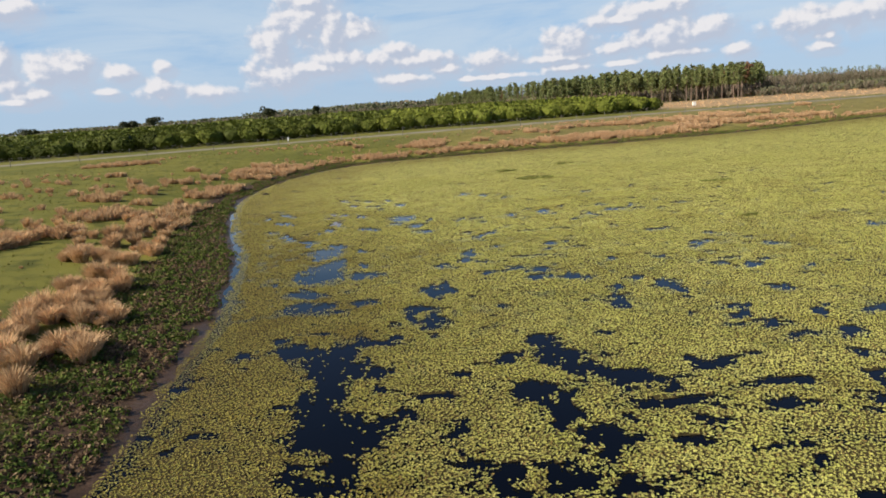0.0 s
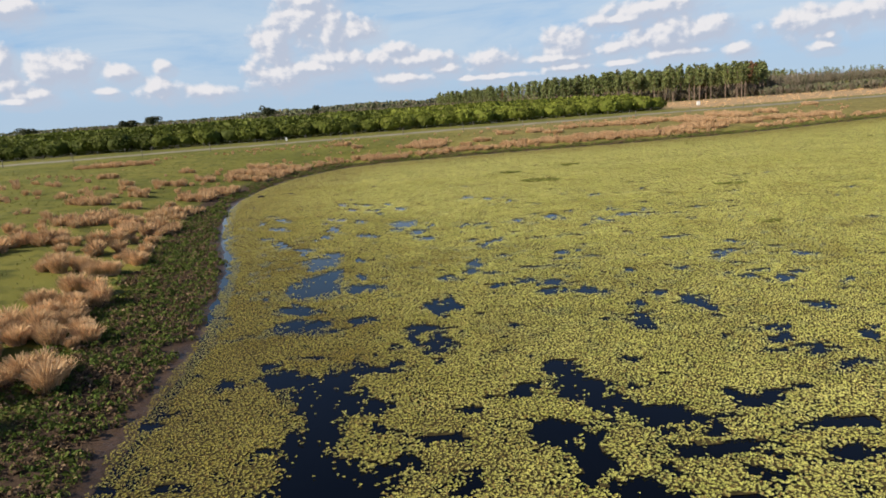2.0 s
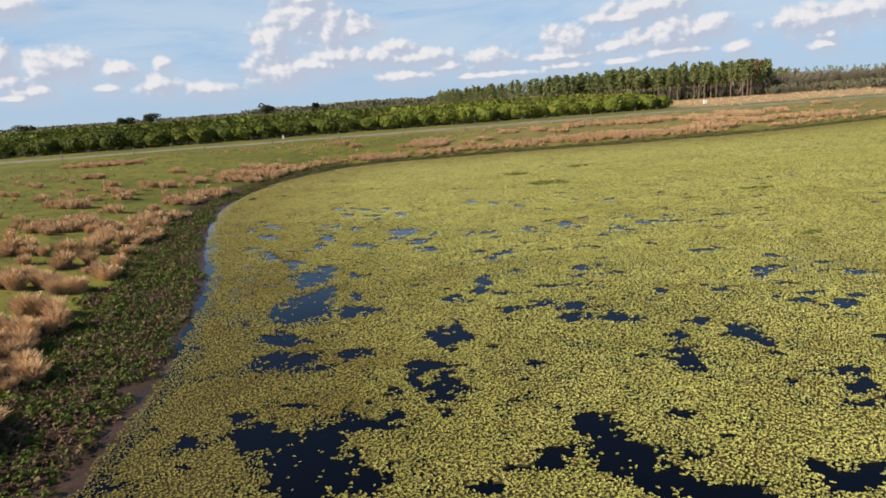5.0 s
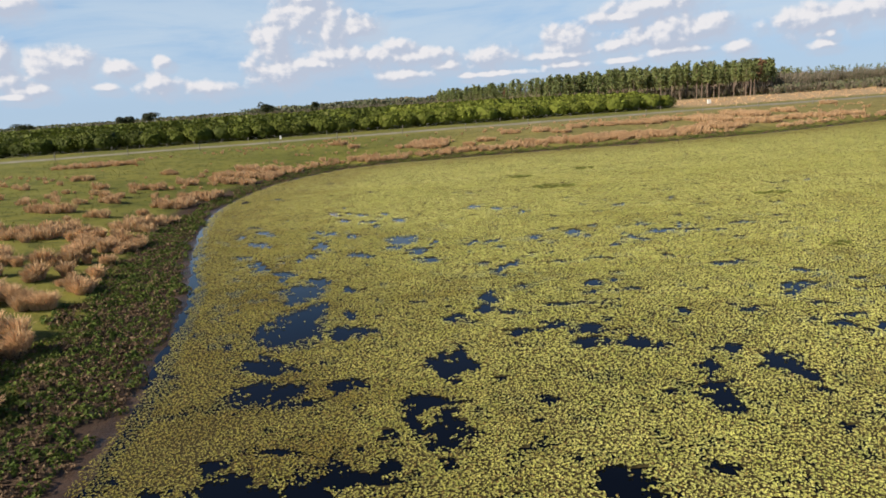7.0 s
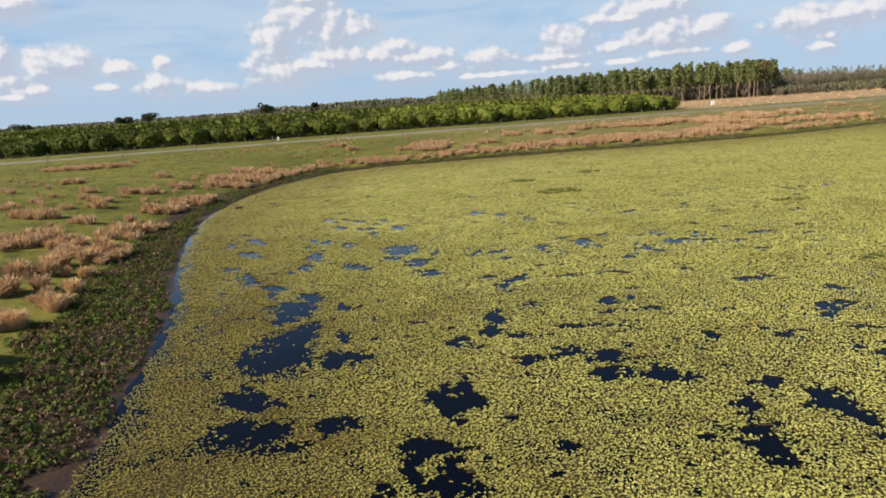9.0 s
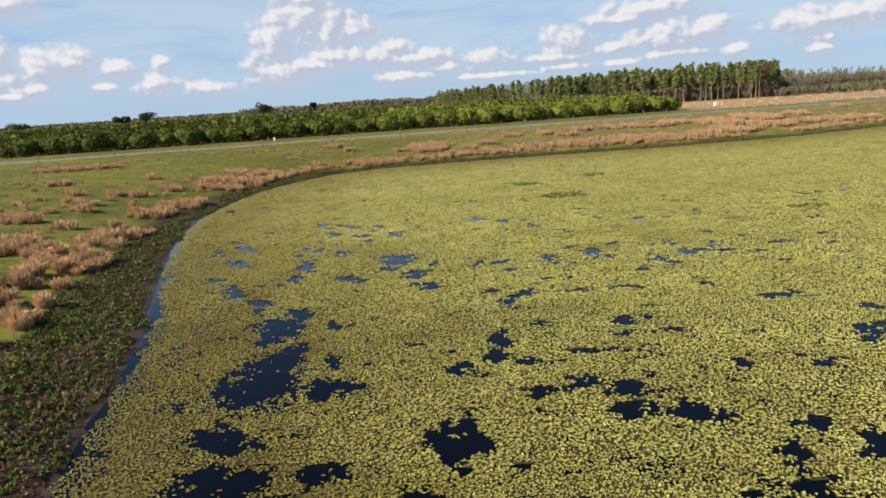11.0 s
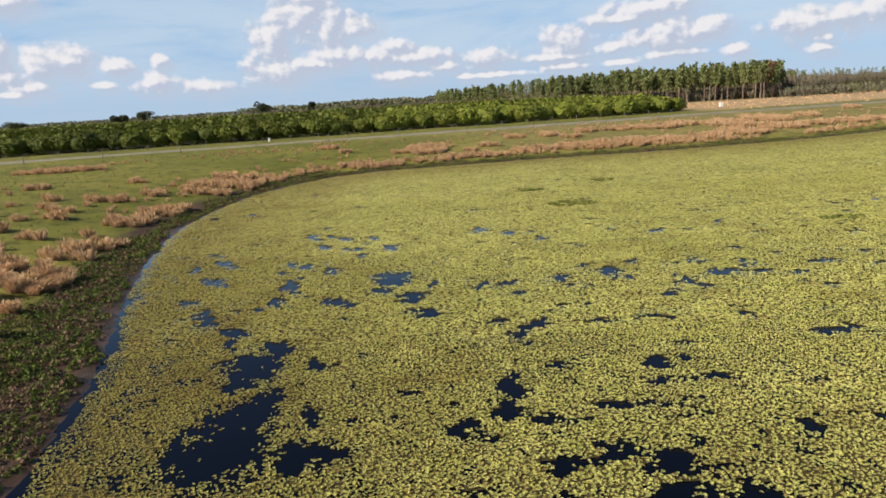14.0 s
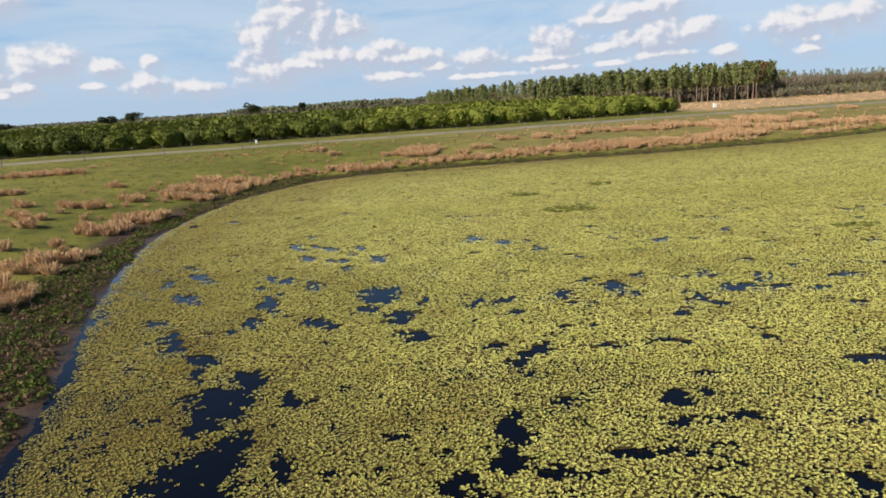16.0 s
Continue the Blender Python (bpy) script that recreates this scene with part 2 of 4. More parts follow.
LETTUCE = lettuce_material()
ROOTS = plain("lettuce_roots", (0.022, 0.018, 0.008), (0.075, 0.060, 0.022), 7.0, 0.85, 0.15)
GROUND = ground_material()
ROAD = road_material()
WATER = water_material()
WEED = leafy("dark_green_weed", (0.056, 0.092, 0.018), (0.086, 0.126, 0.024), (0.140, 0.170, 0.036), (0.24, 0.19, 0.09), 0.12, 0.8, 0.75, 0.15)
DEAD_WEED = leafy("withered_weed", (0.10, 0.066, 0.042), (0.145, 0.098, 0.062), (0.21, 0.145, 0.092), (0.30, 0.22, 0.14), 0.15, 0.8, 0.85, 0.1)
POND_WEED = leafy("olive_pond_weed", (0.15, 0.18, 0.04), (0.17, 0.20, 0.045), (0.21, 0.22, 0.05), (0.20, 0.16, 0.05), 0.1, 0.8)
STRAW = leafy("dry_tussock_blade", (0.52, 0.340, 0.190), (0.58, 0.395, 0.228), (0.64, 0.46, 0.285), (0.42, 0.265, 0.14), 0.12, 0.35, 0.8, 0.15, 0.22, True)
TURF = leafy("pasture_blade", (0.095, 0.115, 0.020), (0.125, 0.13, 0.026), (0.17, 0.155, 0.036), (0.32, 0.24, 0.12), 0.2, 0.4, 0.75, 0.2, 0.2)
CITRUS = leafy("citrus_leaf", (0.060, 0.082, 0.014), (0.080, 0.102, 0.016), (0.120, 0.138, 0.022), (0.17, 0.18, 0.05), 0.06, 0.12, 0.7, 0.15, 0.2, True)
# lighter copy of CITRUS: the eastern trees' sunlit look put into the colour
CITRUS_LIT = leafy("sunlit_citrus_leaf", (0.140, 0.172, 0.028), (0.172, 0.205, 0.033), (0.22, 0.245, 0.042), (0.22, 0.22, 0.06), 0.06, 0.12, 0.7, 0.15, 0.25, True)
NEEDLE = leafy("pine_needle", (0.185, 0.222, 0.088), (0.220, 0.256, 0.100), (0.260, 0.290, 0.115), (0.19, 0.138, 0.076), 0.12, 0.06, 0.7, 0.2, 0.42, True)
RUST = leafy("rusty_needle", (0.16, 0.085, 0.045), (0.19, 0.105, 0.055), (0.21, 0.13, 0.07), (0.12, 0.09, 0.05), 0.1, 0.3)
OAK = leafy("oak_leaf", (0.030, 0.042, 0.018), (0.040, 0.052, 0.022), (0.055, 0.062, 0.026), (0.075, 0.07, 0.04), 0.1, 0.08)
WOODS = leafy("far_woods_leaf", (0.125, 0.12, 0.078), (0.11, 0.122, 0.064), (0.09, 0.12, 0.050), (0.17, 0.145, 0.11), 0.2, 0.02)
BRUSH = leafy("bare_brush_twig", (0.165, 0.130, 0.098), (0.19, 0.155, 0.118), (0.215, 0.18, 0.138), (0.08, 0.095, 0.045), 0.3, 0.05)
BARK = plain("pine_bark", (0.17, 0.12, 0.095), (0.32, 0.24, 0.19), 1.8)
TRUNK = plain("citrus_bark", (0.07, 0.055, 0.04), (0.14, 0.11, 0.085), 3.0)
POST = plain("weathered_post", (0.11, 0.10, 0.085), (0.22, 0.20, 0.17), 6.0)
WIRE = plain("galvanised_wire", (0.22, 0.22, 0.21), (0.30, 0.30, 0.29), 10.0, 0.5, 0.5)
WHITE = plain("white_paint", (0.70, 0.70, 0.68), (0.82, 0.82, 0.80), 5.0, 0.6, 0.4)
CLOD = plain("wet_black_peat", (0.012, 0.010, 0.008), (0.035, 0.028, 0.02), 8.0, 0.6, 0.4)

# ---- shapes ----
rng = np.random.default_rng(7)


def lattice(ix, iy, seed):
    v = np.sin(ix * 127.1 + iy * 311.7 + seed * 74.7) * 43758.5453
    return v - np.floor(v)


def bumps(x, y, size, seed=0, octaves=3):
    """Smooth noise over the plan, from 0 to 1."""
    total, weight, share = 0.0, 0.0, 1.0
    for o in range(octaves):
        u, v = x / size * 2**o + 13.7 * o, y / size * 2**o - 7.3 * o
        i, j = np.floor(u), np.floor(v)
        a, b = u - i, v - j
        a, b = a * a * (3 - 2 * a), b * b * (3 - 2 * b)
        low = lattice(i, j, seed) * (1 - a) + lattice(i + 1, j, seed) * a
        top = lattice(i, j + 1, seed) * (1 - a) + lattice(i + 1, j + 1, seed) * a
        total, weight, share = total + share * (low * (1 - b) + top * b), weight + share, share * 0.5
    return total / weight


def mesh_from(name, verts, faces, material, smooth=False):
    """A mesh from arrays: all faces with the same number of corners."""
    verts, faces = np.asarray(verts, np.float32), np.asarray(faces, np.int32)
    me = bpy.data.meshes.new(name)
    me.vertices.add(len(verts))
    me.vertices.foreach_set("co", verts.ravel())
    me.loops.add(faces.size)
    me.loops.foreach_set("vertex_index", faces.ravel())
    me.polygons.add(len(faces))
    me.polygons.foreach_set("loop_start", np.arange(0, faces.size, faces.shape[1], dtype=np.int32))
    me.polygons.foreach_set("loop_total", np.full(len(faces), faces.shape[1], np.int32))
    me.polygons.foreach_set("use_smooth", np.full(len(faces), smooth))
    me.materials.append(material)
    me.update(calc_edges=True)
    return me


def set_value(me, name, values):
    me.attributes.new(name, "FLOAT", "POINT").data.foreach_set("value", np.asarray(values, np.float32))


def part(name, me, parent, label=""):
    ob = new(name, me)
    ob.parent = parent
    return tagged(ob, label)


def holder(name, x, y, z, label, category, group="", turn=0.0, size=1.0):
    ob = new(name)
    ob.matrix_basis = pose(x, y, z, 0, 0, turn) @ Matrix.Diagonal((size, size, size, 1))
    return tagged(ob, label, category, group)


def join(parts):
    """Several (verts, faces) pairs as one."""
    verts, faces, base = [], [], 0
    for v, f in parts:
        verts.append(v)
        faces.append(f + base)
        base += len(v)
    return np.concatenate(verts), np.concatenate(faces)


def tube(points, radii, sides=7):
    """A tapered tube along points."""
    points, rings = np.asarray(points, float), []
    for i, (p, r) in enumerate(zip(points, radii)):
        way = points[min(i + 1, len(points) - 1)] - points[max(i - 1, 0)]
        way = way / (np.linalg.norm(way) + 1e-9)
        side = np.cross(way, (0.3, 0.9, 0.2))
        side /= np.linalg.norm(side)
        up = np.cross(way, side)
        a = np.arange(sides) * 2 * math.pi / sides
        rings.append(p + r * (np.cos(a)[:, None] * side + np.sin(a)[:, None] * up))
    faces = []
    for i in range(len(points) - 1):
        for k in range(sides):
            a, b = i * sides + k, i * sides + (k + 1) % sides
            faces.append((a, b, b + sides, a + sides))
    return np.concatenate(rings), np.array(faces)


def leaf_cards(centres, normals, sizes, seed, long=1.5):
    """A bent leaf-like quad at each centre, its face roughly along the normal."""
    r = np.random.default_rng(seed)
    n = len(centres)
    normals = normals / (np.linalg.norm(normals, axis=1, keepdims=True) + 1e-9)
    side = np.cross(normals, r.normal(size=(n, 3)))
    side /= np.linalg.norm(side, axis=1, keepdims=True) + 1e-9
    ahead = np.cross(normals, side)
    s = sizes[:, None]
    a = centres - ahead * s * long * 0.5
    b = centres + side * s * 0.5 + normals * s * 0.12
    c = centres + ahead * s * long * 0.5 - normals * s * 0.15
    d = centres - side * s * 0.5 + normals * s * 0.12
    verts = np.stack([a, b, c, d], 1).reshape(-1, 3)
    return verts, np.arange(4 * n).reshape(-1, 4)


def rosettes(x, y, z, radius, leaves, seed, rise=(0.25, 0.75)):
    """Open rosettes of broad cupped leaves: every second one stands steeper and shorter."""
    r = np.random.default_rng(seed)
    n = len(x)
    a = np.arange(leaves)[None, :] * 2 * math.pi / leaves + r.uniform(0, 6.3, (n, 1)) + r.normal(0, 0.22, (n, leaves))
    inner = (np.arange(leaves) % 2)[None, :]
    tilt = rise[0] + (rise[1] - rise[0]) * np.clip(0.55 * inner + r.uniform(0, 0.45, (n, leaves)), 0, 1)
    length = radius[:, None] * r.uniform(0.8, 1.2, (n, leaves)) * (1 - 0.22 * inner)
    width = length * r.uniform(0.68, 1.0, (n, leaves))
    ca, sa, flat, up = np.cos(a), np.sin(a), np.cos(tilt), np.sin(tilt)
    rows = []
    for along, across, lift in ((0.04, 0.0, 0.0), (0.66, -0.5, 0.07), (1.0, 0.0, -0.06), (0.66, 0.5, 0.07)):
        out, h, w = length * along * flat, length * (along * up + lift), width * across
        rows.append(np.stack([x[:, None] + ca * out - sa * w, y[:, None] + sa * out + ca * w, z[:, None] + 0.012 + h], -1))
    verts = np.stack(rows, 2).reshape(-1, 3)
    return verts, np.arange(len(verts)).reshape(-1, 4)


def tuft(count, height, spread, width, seed, bent=False):
    """A round mound of dry blades that arch outward; short and splayed at its rim."""
    r = np.random.default_rng(seed)
    ra, q = r.uniform(0, 6.283, count), np.sqrt(r.uniform(0, 1, count))
    root = q * spread * 0.36
    a = ra + r.normal(0, 0.7, count)
    lean = 0.06 + 0.52 * q**1.4 + np.abs(r.normal(0, 0.12, count))
    h = height * r.uniform(0.62, 1.0, count) * (1 - 0.34 * q**3)
    bx, by = np.cos(ra) * root, np.sin(ra) * root
    dx, dy = np.cos(a), np.sin(a)
    w = width * r.uniform(0.6, 1.3, count)
    s_a = r.uniform(0, 6.283, count)
    wx, wy = np.cos(s_a), np.sin(s_a)
    stations = ((0.0, 0.0, 0.8), (0.68, 0.42, 1.1), (1.0, 1.05, 0.7)) if bent else ((0.0, 0.0, 0.8), (1.0, 0.8, 0.8))
    rows = []
    for along, out, thick in stations:
        for s in (-0.5, 0.5):
            rows.append(np.stack([bx + dx * lean * h * out + wx * w * s * thick, by + dy * lean * h * out + wy * w * s * thick,
                                  h * along * (1 - 0.25 * lean * along) - 0.03 * (along == 0)], -1))
    k = len(rows)
    verts = np.stack(rows, 1).reshape(-1, 3)
    base = np.arange(count)[:, None, None] * k
    quads = np.array([(0, 1, 3, 2), (2, 3, 5, 4)] if bent else [(0, 1, 3, 2)])
    return verts, (base + quads).reshape(-1, 4)


def scatter(shape, x, y, z, size, turn):
    """Copies of one (verts, faces) at many places, joined."""
    v, f = shape
    c, s = np.cos(turn)[:, None], np.sin(turn)[:, None]
    k = size[:, None]
    out = np.stack([x[:, None] + k * (c * v[:, 0] - s * v[:, 1]), y[:, None] + k * (s * v[:, 0] + c * v[:, 1]), z[:, None] + k * v[:, 2]], -1)
    faces = f[None] + (np.arange(len(x)) * len(v))[:, None, None]
    return out.reshape(-1, 3), faces.reshape(-1, f.shape[1])


# ---- the lie of the land ----
SHORE = [(-7.0, -80), (-8.6, -20), (-9.3, 0), (-9.7, 16), (-10.0, 19.2), (-10.4, 23.8), (-10.6, 27), (-11.05, 30.5), (-11.8, 34), (-12.95, 39.6),
         (-14.1, 44.2), (-16.15, 50), (-17.9, 55.5), (-19.9, 63), (-21.6, 71), (-22.2, 78), (-21.8, 86), (-20.2, 95), (-15.3, 106.5), (-6.9, 111.8), (2, 113.3), (11.7, 115), (21, 115.5),
         (31, 115.8), (41, 117.5), (50, 118.8), (62, 122.5), (76, 128.5), (86, 132.5), (120, 143), (200, 165), (420, 225)]


def curve_through(points, steps=10):
    p = np.array([points[0]] + list(points) + [points[-1]], float)
    out = []
    for i in range(1, len(p) - 2):
        for k in range(steps):
            t = k / steps
            a, b, c, d = p[i - 1], p[i], p[i + 1], p[i + 2]
            out.append(0.5 * (2 * b + (c - a) * t + (2 * a - 5 * b + 4 * c - d) * t * t + (3 * b - a - 3 * c + d) * t**3))
    return np.array(out + [p[-1]])


EDGE = curve_through(SHORE)


def from_shore(x, y):
    """Metres from the water's edge; land counts up, the pond down."""
    x, y = np.atleast_1d(np.asarray(x, float)), np.atleast_1d(np.asarray(y, float))
    best, side = np.full(x.shape, 1e18), np.ones(x.shape)
    for (ax, ay), (bx, by) in zip(EDGE[:-1], EDGE[1:]):
        ex, ey = bx - ax, by - ay
        t = np.clip(((x - ax) * ex + (y - ay) * ey) / (ex * ex + ey * ey), 0, 1)
        px, py = x - ax - t * ex, y - ay - t * ey
        d = px * px + py * py
        near = d < best
        best = np.where(near, d, best)
        side = np.where(near, np.sign(ex * py - ey * px), side)
    return np.sqrt(best) * np.where(side == 0, 1, side)


LAND = 2.4


def land_height(x, y, d=None):
    d = from_shore(x, y) if d is None else d
    flat = 0.50 - 0.34 * np.clip((np.asarray(y) - 26) / 10, 0, 1) * np.clip((100 - np.asarray(y)) / 10, 0, 1)
    d = d + flat + (bumps(x, y, 2.2, 3) - 0.5) * 0.45 * np.clip(1.5 - np.abs(d) / 6, 0, 1)
    up = np.clip(d, 0, None)
    z = LAND * (1 - np.exp(-((up / 14.0) ** 1.25)))
    z = z + np.clip(up / 6, 0, 1) * (bumps(x, y, 9.0, 5) - 0.5) * 0.22
    return np.where(d > 0, z + 0.012, -0.6 * (1 - np.exp(np.clip(d, -50, 0) / 2.0)) - 0.004)


def road_line(x):
    return 163.5 + 0.15 * x


def ground():
    far = np.geomspace(4, 3900, 26)
    xs = np.concatenate([-110 - far[::-1], np.arange(-110, -26, 1.0), np.arange(-26, -8, 0.4), np.arange(-8, 150, 1.0), 150 + far])
    ys = np.concatenate([-60 - np.geomspace(4, 800, 8)[::-1], np.arange(-60, 6, 3.0), np.arange(6, 100, 0.6), np.arange(100, 150, 0.85), np.arange(150, 240, 2.5), 240 + far])
    gx, gy = np.meshgrid(xs, ys)
    x, y = gx.ravel(), gy.ravel()
    d = from_shore(x, y)
    z = land_height(x, y, d)
    nx, ny = len(xs), len(ys)
    i = np.arange(nx * ny).reshape(ny, nx)
    quads = np.stack([i[:-1, :-1], i[:-1, 1:], i[1:, 1:], i[1:, :-1]], -1).reshape(-1, 4)
    me = mesh_from("ground", np.stack([x, y, z], -1), quads, GROUND, True)
    set_value(me, "shore", d * (1 + 1.3 * np.clip((x + 20) / 18, 0, 1) * (y > 90)))
    beyond = y - road_line(x)
    dry = np.clip((beyond - 8) / 14, 0, 1) * np.clip((x - 62) / 14, 0, 1)
    dry = dry * np.clip((292 - y) / 20, 0, 1)
    # straw tone mixed into the turf, more towards the east, up to the road
    strawy = 0.25 * np.clip((x + 15) / 35, 0, 1) * np.clip((d - 2) / 5, 0, 1) * np.clip((6 - beyond) / 8, 0, 1)
    set_value(me, "dry", np.clip(dry + strawy, 0, 1))
    tagged(new("ground", me), "green grazed pasture sloping down to a muddy pond edge", "ground", kind="structure")


def water():
    xs, ys = np.linspace(-40, 420, 24), np.linspace(-80, 230, 18)
    gx, gy = np.meshgrid(xs, ys)
    i = np.arange(gx.size).reshape(gx.shape)
    quads = np.stack([i[:-1, :-1], i[:-1, 1:], i[1:, 1:], i[1:, :-1]], -1).reshape(-1, 4)
    me = mesh_from("water", np.stack([gx.ravel(), gy.ravel(), 0 * gx.ravel()], -1), quads, WATER, True)
    tagged(new("water", me), "still dark pond water reflecting the sky", "water", kind="structure")


def road():
    s = np.arange(-420, 520, 4.0)
    rows = []
    for off, lift in ((-3.6, -0.04), (-2.8, 0.09), (-1.0, 0.13), (0.0, 0.11), (1.0, 0.13), (2.8, 0.09), (3.6, -0.04)):
        wob = (bumps(s, 0 * s + off * 3, 14.0, 8) - 0.5) * 0.9
        yy = road_line(s) + off + wob
        rows.append(np.stack([s, yy, land_height(s, yy) + lift], -1))
    v = np.concatenate(rows)
    m = len(s)
    i = np.arange(len(v)).reshape(len(rows), m)
    quads = np.stack([i[:-1, :-1], i[:-1, 1:], i[1:, 1:], i[1:, :-1]], -1).reshape(-1, 4)
    tagged(new("road", mesh_from("road", v, quads, ROAD, True)), "pale grey shell gravel farm road", "road", kind="structure")


ground()
water()
road()

# ---- the floating mat ----
# Open pools in it: x, y, half width, half length
POOLS_ONE = [(4.5, 13.7, 0.3, 0.3), (3.9, 13.8, 0.3, 0.3), (1.3, 14.1, 0.3, 0.3), (-3.1, 14.7, 0.4, 0.3), (1.1, 14.9, 0.3, 0.3), (3.9, 15.1, 0.3, 0.3),
             (0.3, 15.3, 0.3, 0.3), (-3.1, 15.6, 0.4, 0.5), (4.4, 15.7, 0.3, 0.3), (4.2, 16.3, 0.5, 0.5), (0.1, 16.9, 0.2, 0.6), (-3.3, 17.3, 1.3, 0.9),
             (-1.9, 17.7, 0.3, 0.3), (3.2, 17.8, 0.4, 0.8), (-2.7, 17.9, 0.7, 0.6), (-1.4, 18.4, 0.4, 0.5), (-4.2, 18.6, 0.6, 1.7), (2.9, 18.8, 0.6, 0.3),
             (6.6, 19, 0.4, 0.2), (3.2, 19.3, 0.5, 0.3), (2.3, 19.4, 0.5, 0.4), (5.1, 20.2, 0.4, 0.5), (8.9, 20.6, 0.4, 0.2), (4.5, 20.7, 0.5, 0.5)]
POOLS_TWO = [(-4.1, 21.1, 0.6, 1.7), (4.1, 21.7, 0.4, 0.7), (-2.9, 21.8, 0.6, 0.4), (14.2, 22.5, 0.4, 0.3), (3.7, 22.6, 0.6, 0.7), (-4.3, 22.9, 1, 1),
             (3.5, 23.8, 0.4, 0.4), (12.4, 23.8, 0.3, 0.4), (-4.1, 24, 0.6, 0.7), (-6, 24.2, 0.5, 0.7), (-5.5, 24.4, 0.3, 0.4), (16.6, 24.6, 0.4, 0.4),
             (14.6, 24.7, 0.2, 0.5), (-3.2, 24.8, 0.5, 0.3), (-2.2, 24.9, 0.5, 0.3), (11.4, 25.1, 0.3, 0.3), (-3.6, 25.1, 0.3, 0.3), (-6.8, 25.8, 0.2, 0.4),
             (11.7, 26.2, 0.4, 0.3), (-0.5, 26.3, 0.4, 0.3), (-0.6, 26.7, 0.5, 0.4), (7.7, 27.2, 0.3, 0.3), (-1.7, 27.5, 0.3, 0.6), (-0.6, 27.5, 0.2, 0.5)]
POOLS_THREE = [(7.6, 27.5, 0.4, 0.4), (15, 27.9, 0.3, 0.4), (7.4, 28, 0.4, 0.3), (-1.6, 28.3, 0.2, 0.4), (10.4, 28.6, 0.3, 0.3), (7.8, 28.7, 0.5, 0.2),
               (-1.4, 28.9, 0.6, 0.4), (10.4, 29.4, 0.3, 0.5), (8, 29.9, 0.3, 0.3), (10.3, 30, 0.5, 0.5), (-6.6, 30.2, 1.1, 0.8), (-5.9, 30.2, 0.4, 0.6),
               (-4, 30.2, 0.5, 0.2), (-0.4, 30.5, 0.2, 0.6), (0.1, 31.1, 0.3, 0.4), (17.8, 31.2, 0.4, 0.3), (9.1, 31.3, 0.4, 0.3), (-0.4, 31.6, 0.6, 0.8),
               (15.3, 32, 0.4, 0.3), (6.4, 32.4, 0.4, 0.5), (-7.3, 32.5, 0.9, 0.6), (-0.3, 32.6, 0.4, 0.4), (5.4, 32.6, 0.4, 0.4), (4.9, 34, 0.5, 0.5)]
POOLS_FOUR = [(2.4, 34.2, 0.4, 0.2), (3.9, 35.2, 0.3, 0.3), (-4.8, 35.3, 0.3, 0.5), (-3.8, 35.6, 0.5, 0.3), (-4.4, 35.7, 0.4, 0.8), (-7.7, 36, 0.4, 0.8),
              (-7, 36.2, 1.2, 1.5), (-0.1, 36.4, 0.5, 0.5), (-0, 36.5, 0.4, 0.3), (-7.1, 37.4, 0.9, 0.5), (-6.4, 37.5, 0.4, 0.5), (1.3, 37.6, 0.4, 0.4),
              (15, 37.9, 0.8, 0.5), (-4.5, 38, 0.2, 0.4), (-7, 38.1, 0.8, 0.4), (-6.6, 38.8, 0.9, 0.5), (1.7, 39.1, 0.3, 0.5), (-6.2, 39.6, 0.4, 0.4),
              (1.6, 39.9, 0.2, 0.4), (6.7, 40.2, 0.4, 0.3), (-7.8, 40.8, 0.4, 0.3), (-7.6, 41.7, 0.7, 0.7), (-5.2, 41.9, 0.3, 0.4), (13.8, 42.3, 0.4, 0.3)]
POOLS_FIVE = [(-7.7, 42.7, 1.2, 0.5), (-7.1, 43.9, 0.5, 0.9), (2.5, 44.1, 0.3, 0.3), (2.9, 44.6, 0.2, 0.4), (-9.2, 44.8, 0.2, 0.4), (3.4, 45.3, 0.3, 0.6),
              (-9.6, 46.5, 0.5, 0.5), (-1.4, 47.4, 0.5, 0.5), (9.8, 48, 0.4, 0.3), (-11.2, 48.3, 0.5, 0.7), (-2.1, 49.3, 0.4, 0.4), (-4.8, 49.3, 0.3, 0.3),
              (-11.7, 49.5, 0.3, 0.5), (11.1, 49.9, 0.2, 0.5), (-5.6, 50, 0.5, 0.4), (-1.8, 50.3, 0.6, 0.7), (15.2, 50.5, 0.3, 0.3), (-1.2, 50.6, 0.3, 0.3),
              (-8.5, 50.8, 0.3, 0.7), (8.9, 50.8, 0.3, 0.3), (1.4, 51.1, 0.4, 0.4), (13.4, 51.1, 0.7, 0.3), (2.6, 51.2, 0.4, 0.3), (-13.2, 51.4, 0.3, 0.3)]
